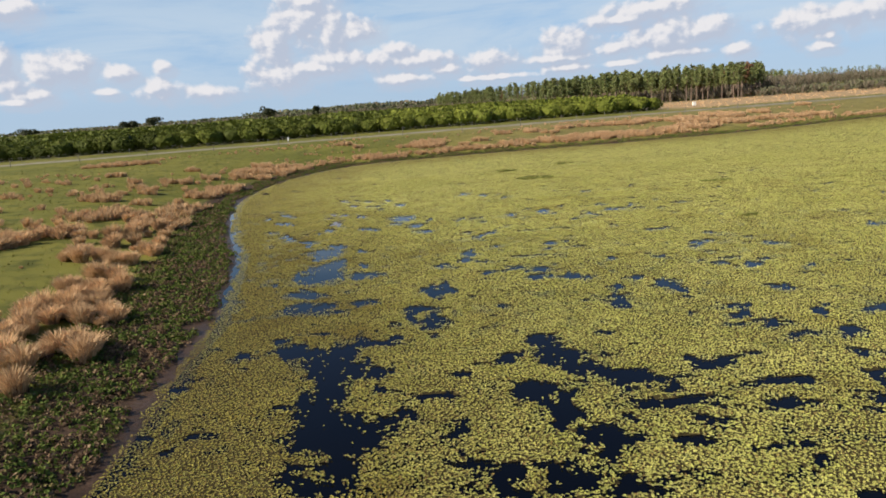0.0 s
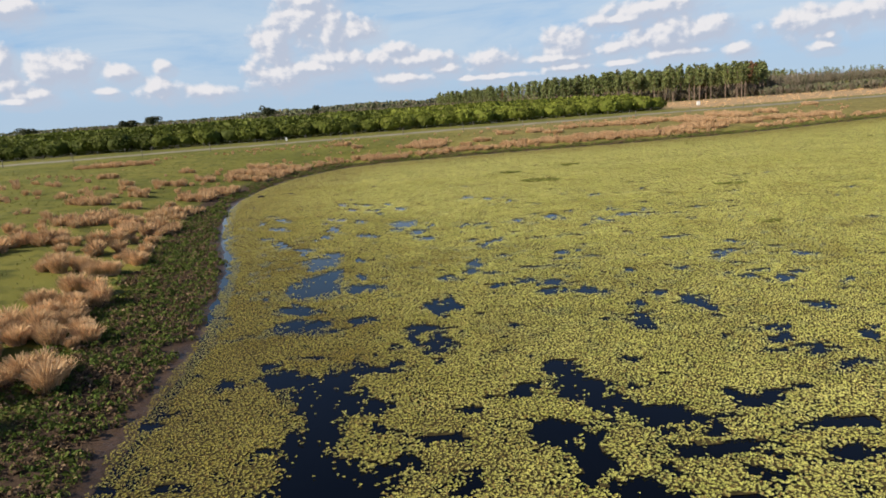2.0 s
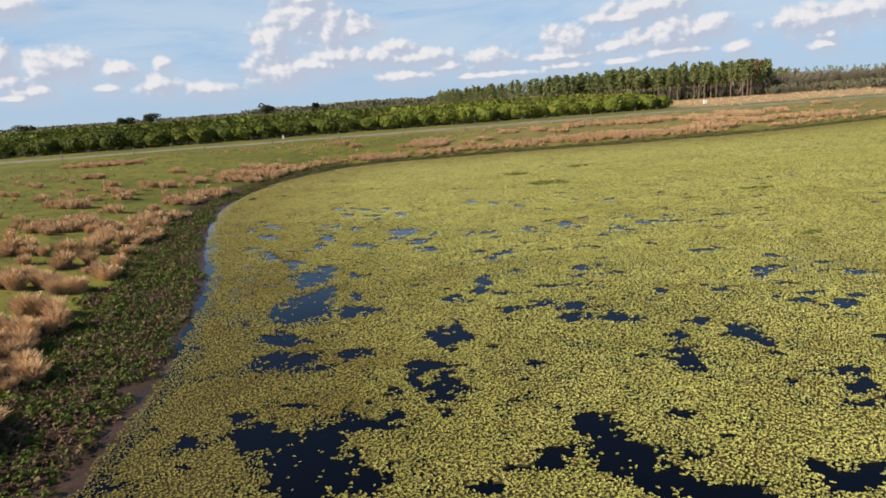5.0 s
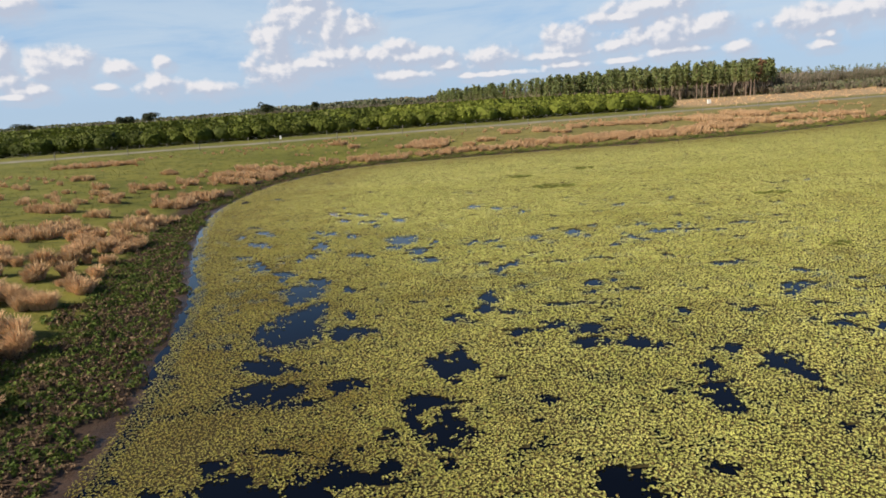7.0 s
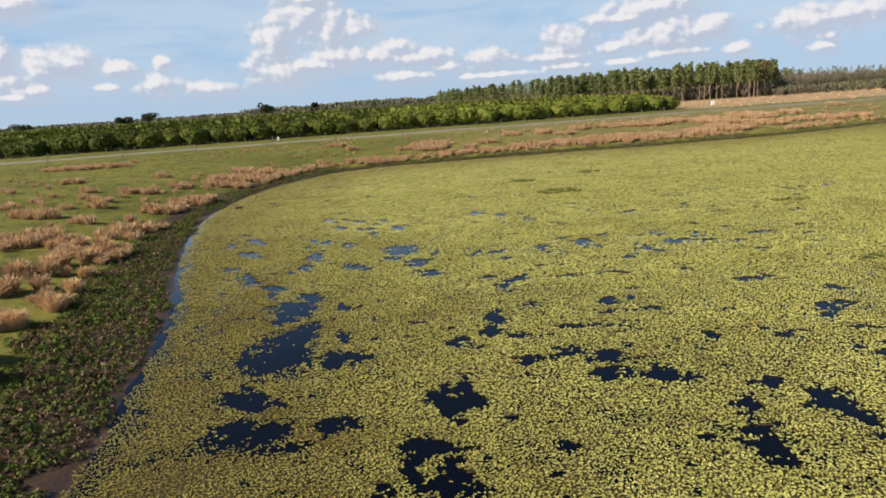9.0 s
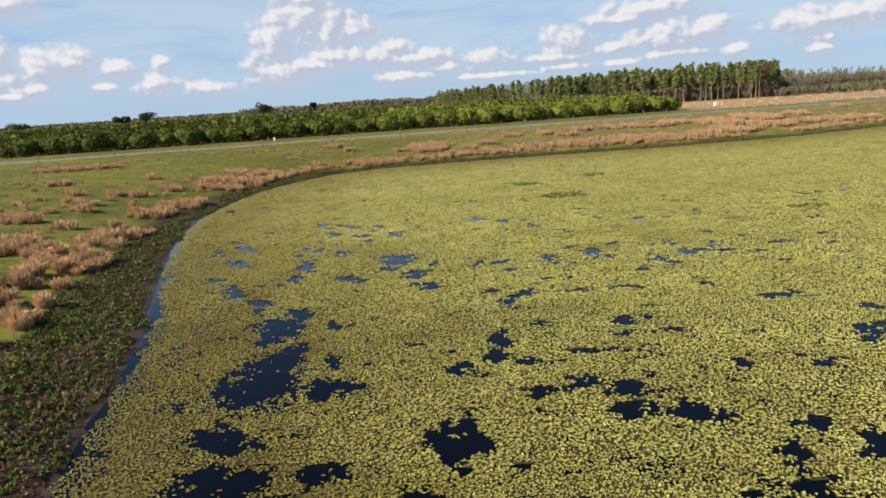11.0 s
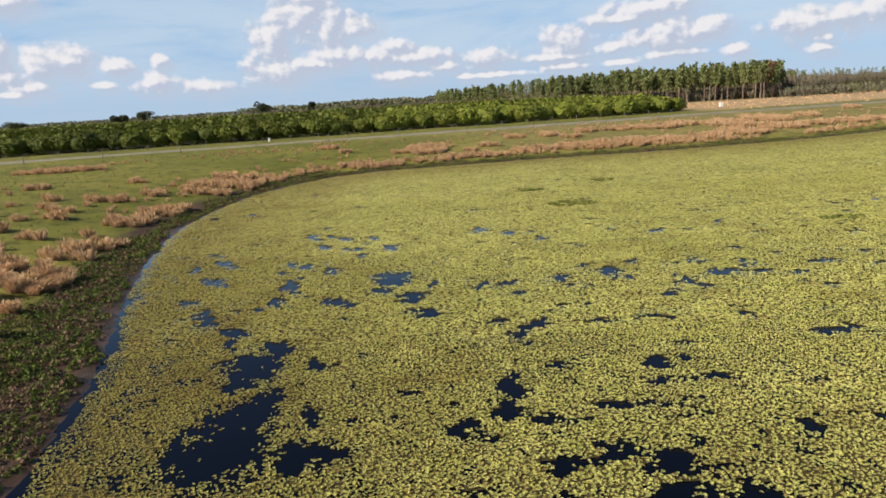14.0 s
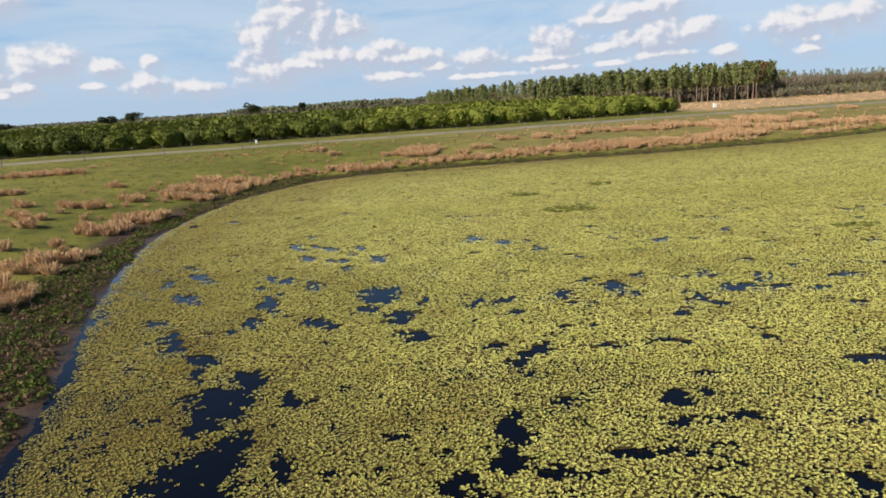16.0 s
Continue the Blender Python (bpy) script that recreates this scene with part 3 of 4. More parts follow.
POOLS_SIX = [(-3.6, 51.4, 0.7, 0.3), (8.4, 51.5, 0.2, 0.5), (5.6, 51.8, 0.4, 0.5), (-1.1, 52.1, 0.2, 0.5), (8.1, 52.4, 0.5, 0.6), (13.3, 52.8, 0.3, 0.4),
             (-8.3, 53.1, 0.5, 1.3), (-3.1, 53.5, 0.8, 1.3), (13.1, 53.8, 0.3, 0.4), (-2.6, 54.1, 0.3, 0.8), (9.8, 54.2, 0.4, 0.3), (-13, 55.4, 0.5, 1),
             (-6.7, 56, 0.3, 0.6), (-8.3, 57.5, 0.6, 0.5), (24.5, 58, 0.4, 0.3), (-9.4, 58.3, 0.2, 0.8), (-12.9, 58.6, 0.5, 0.3), (-15.3, 58.7, 0.3, 0.4),
             (-5.3, 59.8, 0.5, 0.3), (-13.9, 59.9, 0.6, 0.6), (-3.7, 61.5, 0.6, 0.8), (13.7, 61.6, 0.6, 0.3), (6, 61.6, 0.3, 0.5), (-6.2, 61.8, 0.7, 0.3)]
POOLS_SEVEN = [(-15.3, 62.6, 0.2, 0.8), (-8.3, 62.8, 0.4, 0.5), (-5.2, 63.1, 0.2, 0.5), (18.6, 63.2, 0.5, 0.3), (4.2, 63.9, 0.4, 0.5), (5.4, 64, 0.3, 0.5),
               (-5, 65, 0.3, 0.4), (-7, 65.2, 0.5, 0.7), (2.5, 65.5, 0.4, 0.7), (-9.4, 66.2, 0.4, 1.1)]
POOLS = POOLS_ONE + POOLS_TWO + POOLS_THREE + POOLS_FOUR + POOLS_FIVE + POOLS_SIX + POOLS_SEVEN


def open_water(x, y):
    """How deep inside an open pool a place lies; above 0 is open."""
    wx = x + (bumps(x, y, 1.1, 21) - 0.5) * 0.7 + (bumps(x, y, 0.38, 23, 2) - 0.5) * 0.8
    wy = y + (bumps(x, y, 1.3, 22) - 0.5) * 0.9 + (bumps(x, y, 0.42, 24, 2) - 0.5) * 1.0
    best = np.full(x.shape, -9.0)
    for px, py, rx, ry in POOLS:
        near = np.abs(y - py) < ry + 3
        if near.any():
            # each pool is sheared along the sight line to fit the camera's view
            ax, ay = wx[near] - px - (wy[near] - py) * px / 25, wy[near] - py
            q = 1.08 - np.sqrt((ax / (rx + 0.09)) ** 2 + (ay / (ry + 0.15)) ** 2)
            best[near] = np.maximum(best[near], q)
    # rafts of plants drifting in the pools
    best = np.where((bumps(x, y, 0.5, 27, 2) > 0.69) & (best < 0.5), -0.2, best)
    # small ragged holes between the pools
    streak = bumps(x * 0.7 + y * 0.2, y, 0.75, 31, 3)
    loose = np.clip((bumps(x, y, 9.0, 33, 2) - 0.40) * 4, 0, 1) * np.clip((x + 1) / 5, 0, 1) * np.clip((70 - y) / 25, 0, 1)
    return np.maximum(best, (streak - 0.785 + 0.10 * loose + 0.035 * np.clip((34 - y) / 10, 0, 1)) * 5)


def hex_field(x0, x1, y0, y1, step, seed):
    r = np.random.default_rng(seed)
    gx, gy = np.meshgrid(np.arange(x0, x1, step), np.arange(y0, y1, step * 0.866))
    gx = gx + (np.arange(gx.shape[0])[:, None] % 2) * step * 0.5
    x = gx.ravel() + r.normal(0, step * 0.22, gx.size)
    y = gy.ravel() + r.normal(0, step * 0.22, gx.size)
    return x, y, r


def mat_zone(y0, y1, step, radius, leaves, seed, rise):
    x, y, r = hex_field(-24, 0.68 * max(y1, 18) + 5, y0, y1, step, seed)
    keep = x < 0.68 * np.maximum(y, 18) + 4
    x, y = x[keep], y[keep]
    d = from_shore(x, y)
    hole = open_water(x, y)
    hole = hole + r.normal(0, 0.13, len(x))
    # a strip of bare wet mud or open water lies along the bank
    edge = 0.22 - 0.85 * bumps(x, y, 0.9, 41) - 0.12 * np.clip((y - 30) / 8, 0, 1) * np.clip((90 - y) / 14, 0, 1)
    keep = (d < edge) & ((hole < 0) | ((hole < 0.6) & (r.uniform(size=len(x)) < 0.03)))
    x, y, d = x[keep], y[keep], d[keep]
    rad = radius * r.uniform(0.7, 1.25, len(x)) * (0.80 + 0.4 * bumps(x, y, 2.5, 43))
    rad = rad * (1 - 0.15 * np.clip((d + 7) / 6, 0, 1))
    z = np.where(d > -1.2, np.maximum(land_height(x, y, d), 0), 0) + r.uniform(0, 0.025, len(x))
    v, f = rosettes(x, y, z, rad, leaves, seed + 1, rise)
    age = np.clip((d + 15.0) / 12.0, 0, 1) * 0.8 + np.clip((bumps(x, y, 2.0, 44) - 0.58) * 4, 0, 1) * 0.5
    return v, f, np.repeat(np.clip(age, 0, 1), len(v) // len(x))


def lettuce():
    zones = [mat_zone(12.5, 30, 0.106, 0.065, 4, 101, (0.20, 1.15)),
             mat_zone(30, 44, 0.124, 0.078, 4, 105, (0.20, 1.05)),
             mat_zone(44, 60, 0.160, 0.114, 4, 111, (0.15, 0.75)),
             mat_zone(60, 84, 0.205, 0.165, 4, 115, (0.10, 0.5)),
             mat_zone(84, 140, 0.29, 0.28, 3, 121, (0.06, 0.36)),
             mat_zone(-26, 12.5, 0.33, 0.20, 4, 131, (0.15, 0.8))]
    v, f = join([(z[0], z[1]) for z in zones])
    me = mesh_from("water_lettuce", v, f, LETTUCE)
    set_value(me, "age", np.concatenate([z[2] for z in zones]))
    tagged(new("water_lettuce", me), "dense floating mat of yellow-green water lettuce rosettes", "water lettuce", kind="stuff")


def lettuce_roots():
    """The tangle of roots and dead leaves that shows between the rosettes."""
    parts = []
    for y0, y1, step in ((-26, 12, 0.6), (12, 44, 0.22), (44, 142, 0.5)):
        xs, ys = np.arange(-24, 0.68 * max(y1, 18) + 5, step), np.arange(y0, y1 + step * 0.5, step)
        gx, gy = np.meshgrid(xs, ys)
        x, y = gx.ravel(), gy.ravel()
        i = np.arange(x.size).reshape(gx.shape)
        quads = np.stack([i[:-1, :-1], i[:-1, 1:], i[1:, 1:], i[1:, :-1]], -1).reshape(-1, 4)
        mx, my = x[quads].mean(1), y[quads].mean(1)
        seen = mx < 0.68 * np.maximum(my, 18) + 4
        quads, mx, my = quads[seen], mx[seen], my[seen]
        keep = (open_water(mx, my) < -0.22) & (from_shore(mx, my) < -0.9) & (bumps(mx, my, 1.2, 73) > np.where(my > 60, 0.0, 0.26))
        z = 0.006 + 0.012 * bumps(x, y, 0.5, 74, 2)
        parts.append((np.stack([x, y, z], -1), quads[keep]))
    tagged(new("lettuce_roots", mesh_from("lettuce_roots", *join(parts), ROOTS, True)), "olive-brown tangle of roots and dead leaves under the water lettuce", "plant roots", kind="stuff")


def pond_weed(x, y, rx, ry, seed):
    """A darker low island of weed in the mat."""
    r = np.random.default_rng(seed)
    n = int(60 * rx * ry)
    a, q = r.uniform(0, 6.283, n), np.sqrt(r.uniform(0, 1, n))
    px, py = x + rx * q * np.cos(a), y + ry * q * np.sin(a)
    keep = bumps(px, py, 0.9, seed) > 0.36
    px, py = px[keep], py[keep]
    v, f = rosettes(px, py, 0 * px + 0.02, r.uniform(0.12, 0.22, len(px)), 5, seed + 1, (0.5, 1.2))
    tagged(new("pond_weed", mesh_from("pond_weed", v, f, POND_WEED)), "dark olive patch of weed floating in the mat", "pond weed", kind="stuff")


lettuce()
lettuce_roots()
for i, (x, y, rx, ry) in enumerate([(10.9, 74.5, 2.2, 1.6), (20.8, 44.6, 0.8, 0.5), (8.6, 84.0, 1.4, 1.0), (26.0, 62.0, 1.5, 0.7), (17.0, 88.0, 1.5, 1.0)]):
    pond_weed(x, y, rx, ry, 300 + i)

# ---- the bank ----


def bank_weed():
    """Knee-low leafy clumps with bare mud and dead stalks between them."""
    r = np.random.default_rng(201)
    leg = np.linalg.norm(np.diff(EDGE, axis=0), axis=1)
    run = np.concatenate([[0], np.cumsum(leg)])
    s, at = np.meshgrid(np.arange(50, 300, 0.27), np.arange(-0.1, 6.2, 0.27))
    s, at = s.ravel() + r.normal(0, 0.09, s.size), at.ravel() + r.normal(0, 0.09, s.size)
    ex, ey = np.interp(s, run, EDGE[:, 0]), np.interp(s, run, EDGE[:, 1])
    fx, fy = np.interp(s + 0.5, run, EDGE[:, 0]) - ex, np.interp(s + 0.5, run, EDGE[:, 1]) - ey
    size = np.hypot(fx, fy) + 1e-9
    x, y = ex - fy / size * at, ey + fx / size * at
    d = from_shore(x, y)
    reach = 5.2 - 2.6 * np.clip((y - 46) / 22, 0, 1) + (bumps(x, y, 3.0, 51) - 0.5) * 2.4
    start = -0.22 + bumps(x, y, 1.4, 52) * 0.7
    thin = np.clip((d - start) / 1.0, 0.4, 1) * np.clip((reach - d) / 0.9, 0.2, 1)
    keep = (d > start) & (d < reach) & (bumps(x, y, 0.8, 53) > 0.58 - 0.38 * thin)
    x, y, d = x[keep], y[keep], d[keep]
    z = land_height(x, y, d)
    n = len(x)
    big = r.uniform(0.09, 0.21, n) * (0.75 + 0.5 * bumps(x, y, 1.1, 54))
    green = r.uniform(size=n) < 0.40 + 0.5 * bumps(x, y, 1.6, 55)
    for name, pick, material, label in (("bank_weed", green, WEED, "low dark green leafy weeds on the muddy bank"),
                                        ("dead_weed", ~green, DEAD_WEED, "withered brown weeds between green ones on the bank")):
        m, b = int(pick.sum()), big[pick][:, None]
        k = 15
        a, up = r.uniform(0, 6.283, (m, k)), r.uniform(0.05, 1.0, (m, k))
        way = np.stack([np.cos(a) * np.sqrt(1 - up**2), np.sin(a) * np.sqrt(1 - up**2), up], -1)
        centre = np.stack([x[pick], y[pick], z[pick]], -1)[:, None] + way * b[..., None] * (1.0, 1.0, 1.15)
        v, f = leaf_cards(centre.reshape(-1, 3), (way + r.normal(0, 0.35, way.shape)).reshape(-1, 3), np.repeat(b[:, 0] * 0.55, k) * r.uniform(0.7, 1.3, m * k), 203, 1.3)
        tagged(new(name, mesh_from(name, v, f, material)), label, "weeds", kind="stuff")


# Where the dry tussocks stand: x, y, half width, half length
CLUMPS_NEAR = [(-14.5, 20.8, 0.3, 0.4), (-15.9, 23.5, 0.9, 0.9), (-13.9, 24.3, 0.3, 0.4), (-15.1, 24.8, 0.9, 0.7), (-14.3, 25, 0.3, 0.9), (-17.9, 26.6, 0.8, 0.9),
               (-16.1, 28.4, 0.5, 0.7), (-15, 28.5, 0.3, 0.7), (-15.5, 29.1, 0.4, 0.8), (-17.7, 29.1, 1.2, 1), (-17.1, 31.2, 1, 0.8), (-18.5, 32.1, 0.5, 0.5),
               (-18.1, 33, 0.6, 0.4), (-19.5, 33.5, 0.9, 0.4), (-17.3, 33.9, 0.6, 0.8), (-17.6, 34.2, 0.8, 0.4), (-18.5, 35.9, 0.8, 0.4), (-22.6, 40.1, 0.6, 0.4),
               (-19.8, 40.1, 0.9, 0.5), (-19.2, 40.3, 0.8, 0.4), (-20.8, 40.5, 0.5, 0.4), (-21.4, 40.9, 0.4, 0.5), (-23, 42, 1.1, 0.6), (-23, 42, 0.7, 0.6)]
CLUMPS_BANK = [(-19.1, 43.2, 0.5, 0.7), (-22.5, 45.4, 0.5, 0.9), (-19.7, 46, 0.3, 0.4), (-21.6, 46.4, 0.3, 0.4), (-30, 46.4, 1.1, 3.1), (-27, 48.7, 1.6, 0.7),
               (-24.3, 48.8, 0.7, 0.4), (-28.2, 49.3, 1.6, 1.5), (-22.9, 49.6, 0.9, 0.4), (-21.1, 49.7, 0.4, 0.4), (-24.1, 51.8, 0.9, 0.5), (-22.1, 54.6, 1.1, 2),
               (-24.8, 55, 0.7, 0.9), (-22.4, 55.6, 0.3, 0.7), (-26.1, 58.2, 1, 0.8), (-30.1, 58.7, 1.7, 2.1), (-29.6, 60.5, 1.1, 1.3), (-25.5, 61.6, 0.7, 0.7),
               (-23.7, 61.8, 0.5, 0.6), (-25.4, 64.7, 0.8, 1.5), (-23.8, 65.5, 0.9, 1.2), (-23.2, 66.5, 0.5, 0.6), (-30.1, 67.7, 0.8, 0.4), (-35.4, 69.5, 1.8, 0.8)]
CLUMPS_PASTURE = [(-27, 69.6, 0.3, 0.4), (-26.9, 74.9, 1.6, 1.2), (-33.1, 75.8, 1.2, 0.5), (-25.9, 76.7, 0.8, 1.1), (-34.2, 79.3, 1.3, 0.5), (-25.8, 81, 2, 1.4),
                  (-24.7, 83, 0.8, 0.8), (-38.6, 85.9, 0.6, 0.5), (-33.2, 86.1, 2.4, 0.9), (-30.1, 90.1, 0.9, 0.6), (-27.2, 93.2, 1.4, 1.1), (-24.8, 93.2, 1.6, 1),
                  (-45, 94.5, 1.4, 0.8), (-20.7, 97.9, 2.1, 1.9), (-25.8, 99.3, 4.2, 2.4), (-36.4, 99.3, 1.5, 0.6), (-18, 103.6, 2.2, 1), (-25.7, 104.5, 3.3, 1.5),
                  (-15.5, 107.3, 1.4, 0.7), (-10.1, 114.9, 3.9, 1.4), (-6.2, 115.6, 1, 1.1), (-56.3, 116.6, 5, 1.5), (-50.5, 116.8, 2.2, 1.1), (8.3, 118.7, 3.2, 0.8)]
CLUMPS_FAR = [(3.4, 118.8, 3.2, 0.8), (14.5, 121.3, 3.2, 1.2), (20.6, 122.2, 3.2, 1.6), (25.7, 122.4, 3.1, 2.1), (31.1, 123, 3.6, 2.2), (36.3, 123.3, 3.6, 1.9),
              (5.4, 124.1, 1.3, 0.6), (43, 124.6, 3.4, 1.7), (-5.8, 124.7, 1.3, 0.6), (-1.5, 126.5, 3.5, 3.4), (8.3, 127.1, 1.7, 0.4), (49.7, 127.5, 4.1, 2.3),
              (-14.7, 127.5, 0.9, 0.6), (22.7, 132, 1.7, 0.6), (58.5, 132.3, 4, 2.1), (-18.5, 134.8, 1.5, 0.9), (19.6, 135.4, 1.7, 1.1), (66, 135.4, 2.9, 1.5),
              (13.9, 135.9, 1.8, 0.7), (72.8, 136.8, 3.6, 1.5), (51.8, 138.5, 3.9, 4.8), (79.1, 138.8, 2.7, 1.6), (32.1, 139, 2.5, 1.3), (27.2, 139.1, 2.1, 1.2)]
CLUMPS_NORTH = [(39.1, 139.2, 4.9, 2.3), (45.4, 142.5, 2.4, 2.6), (62.3, 145.8, 4, 5.2), (71.2, 147.9, 1.8, 2.7), (89.1, 162.6, 1.6, 1.4)]
CLUMPS = CLUMPS_NEAR + CLUMPS_BANK + CLUMPS_PASTURE + CLUMPS_FAR + CLUMPS_NORTH


def tussocks():
    r = np.random.default_rng(401)
    xs, ys, sure = [], [], []
    for cx, cy, rx, ry in CLUMPS:
        if cy > 105:
            ry = ry * 1.2
        n = int(3.14159 * rx * ry * 7) + 2
        a, q = r.uniform(0, 6.283, n), np.sqrt(r.uniform(0, 1, n))
        if rx < 0.45 and ry < 0.45:
            q[0] = 0
        xs.append(cx + rx * q * np.cos(a))
        ys.append(cy + ry * q * np.sin(a))
        sure.append(np.ones(n))
    # a fringe along the top of the bank
    leg = np.linalg.norm(np.diff(EDGE, axis=0), axis=1)
    run = np.concatenate([[0], np.cumsum(leg)])
    n = 900
    s = r.uniform(165, 345, n)
    ex, ey = np.interp(s, run, EDGE[:, 0]), np.interp(s, run, EDGE[:, 1])
    fx, fy = np.interp(s + 0.5, run, EDGE[:, 0]) - ex, np.interp(s + 0.5, run, EDGE[:, 1]) - ey
    off = (3.4 + np.abs(r.normal(0, 1.2, n))) / (np.hypot(fx, fy) + 1e-9)
    fringe_x, fringe_y = ex - fy * off, ey + fx * off
    stands = bumps(fringe_x, fringe_y, 5.0, 67, 2) > 0.46
    xs.append(fringe_x[stands])
    ys.append(fringe_y[stands])
    sure.append(np.full(int(stands.sum()), 0.6))
    # loose ones over the pasture, in drifts
    n = 9000
    lx, ly = r.uniform(-120, 140, n), r.uniform(20, 160, n)
    drift = bumps(lx / 2.2, ly, 4.5, 61)
    thick = np.clip((-18 - lx) / 6, 0, 1) * np.clip((105 - ly) / 20, 0, 1) * np.clip((ly - 36) / 10, 0, 1)
    stands = (drift > 0.59 - 0.07 * thick) | (r.uniform(size=n) < 0.06)
    xs.append(lx[stands])
    ys.append(ly[stands])
    sure.append(np.where(thick[stands] > 0.5, 0.3, 0.0))
    x, y, sure = np.concatenate(xs), np.concatenate(ys), np.concatenate(sure)
    d = from_shore(x, y)
    keep = (d > 2.3) & (y < road_line(x) - 9) & ((sure > 0.5) | (d > 4.5)) & ((sure > 0.5) | (d < 42))
    x, y, d, sure = x[keep], y[keep], d[keep], sure[keep]
    # stand apart
    cell, chosen = {}, []
    for i, (px, py) in enumerate(zip(x, y)):
        gap = 0.74 if py < 75 else 0.82
        key = (int(px // gap), int((py + 0.3 * math.sin(3 * px)) // gap))
        if key not in cell:
            cell[key] = i
            chosen.append(i)
    x, y, d, sure = x[chosen], y[chosen], d[chosen], sure[chosen]
    z = land_height(x, y, d)
    size = np.where(sure > 0.8, r.uniform(0.6, 1.15, len(x)), np.where(sure > 0, r.uniform(0.35, 0.95, len(x)), r.uniform(0.2, 0.6, len(x))))
    turn = r.uniform(0, 6.283, len(x))
    order = np.argsort(np.hypot(x - 0, y - 12))
    near = order[:290]
    shapes = [mesh_from("tussock", *tuft(440, 0.98, 0.86, 0.021, 410 + k, True), STRAW) for k in range(6)]
    shapes += [mesh_from("tussock", *tuft(220, 0.98, 0.86, 0.034, 420 + k, True), STRAW) for k in range(6)]
    for rank, i in enumerate(near):
        ob = new("grass_tussock", shapes[i % 6 + (6 if rank > 110 else 0)])
        ob.matrix_basis = pose(x[i], y[i], z[i], 0, 0, math.degrees(turn[i])) @ Matrix.Diagonal((size[i], size[i], size[i] * (0.8 + 0.4 * r.uniform()), 1))
        tagged(ob, "dry tan grass tussock standing on the pond bank" if sure[i] else "small dry grass tuft standing in green pasture", "tussock", "tussocks on the bank")
    rest = order[290:]
    parts = []
    for k in range(4):
        pick = rest[k::4]
        parts.append(scatter(tuft(92, 0.92, 1.0, 0.060, 430 + k), x[pick], y[pick], z[pick], size[pick], turn[pick]))
    tagged(new("dry_grass", mesh_from("dry_grass", *join(parts), STRAW)), "bands of dry tan grass tussocks across the pasture", "dry grass", kind="stuff")


def pasture():
    x, y, r = hex_field(-75, 60, 15, 150, 1.0, 501)
    d = from_shore(x, y)
    keep = (d > 3.0) & (x < 60) & (bumps(x, y, 3.0, 63) > 0.32) & (x > -0.8 * np.maximum(y, 20) - 4)
    x, y, d = x[keep], y[keep], d[keep]
    z = land_height(x, y, d)
    v, f = scatter(tuft(5, 0.16, 0.5, 0.06, 502), x, y, z, r.uniform(0.35, 0.95, len(x)), r.uniform(0, 6.283, len(x)))
    tagged(new("pasture_grass", mesh_from("pasture_grass", v, f, TURF)), "short green pasture grass with dry blades", "grass", kind="stuff")


def peat_clod(x, y, size, seed):
    bm = bmesh.new()
    bmesh.ops.create_icosphere(bm, subdivisions=3, radius=1.0)
    for v in bm.verts:
        v.co *= 1 + 0.35 * noise.noise(v.co * 1.6 + Vector((seed, 0, 0)))
        v.co = Vector((v.co.x * size, v.co.y * size * 0.6, v.co.z * size * 0.42))
    me = bpy.data.meshes.new("peat_clod")
    bm.to_mesh(me)
    bm.free()
    me.materials.append(CLOD)
    ob = new("peat_clod", me)
    ob.location = (x, y, 0.05)
    tagged(ob, "black wet clod of peat at the water's edge", "clod")


def field_grass():
    r = np.random.default_rng(551)
    n = 1500
    x, y = r.uniform(74, 230, n), r.uniform(178, 300, n)
    keep = (y > road_line(x) + 8) & (bumps(x, y, 7.0, 64) > 0.40) & (y < 268)
    x, y = x[keep], y[keep]
    v, f = scatter(tuft(14, 0.5, 1.3, 0.08, 552), x, y, land_height(x, y), r.uniform(0.5, 1.2, len(x)), r.uniform(0, 6.283, len(x)))
    tagged(new("field_grass", mesh_from("field_grass", v, f, STRAW)), "bleached tall grass in the field beyond the road", "dry grass", kind="stuff")


bank_weed()
field_grass()
tussocks()
pasture()
peat_clod(-20.2, 77.6, 0.45, 3)

# ---- the roadside ----


def fence():
    """Old posts with two slack wires along the near side of the road."""
    xs = np.arange(-116, 200, 13.6)
    ys = road_line(xs) - 9.5 - 0.4 * np.sin(xs)
    zs = land_height(xs, ys)
    top = holder("fence", xs[0], ys[0], zs[0], "old weathered wooden posts with slack wire along a gravel road", "fence")
    shape = tube([(0, 0, -0.2), (0.01, 0, 0.7), (0.02, 0.01, 1.45), (0.02, 0.01, 1.5)], [0.085, 0.08, 0.07, 0.03], 8)
    me = mesh_from("post", *shape, POST, True)
    for x, y, z in zip(xs, ys, zs):
        ob = part("post", me, top)
        ob.location = (x - xs[0], y - ys[0], z - zs[0])
        ob.rotation_euler = (0.05 * math.sin(x), 0.05 * math.cos(1.7 * x), x)
    for height in (0.75, 1.3):
        line = [(x - xs[0], y - ys[0], z - zs[0] + height) for x, y, z in zip(xs, ys, zs)]
        part("wire", mesh_from("wire", *tube(line, [0.006] * len(line), 4), WIRE), top)


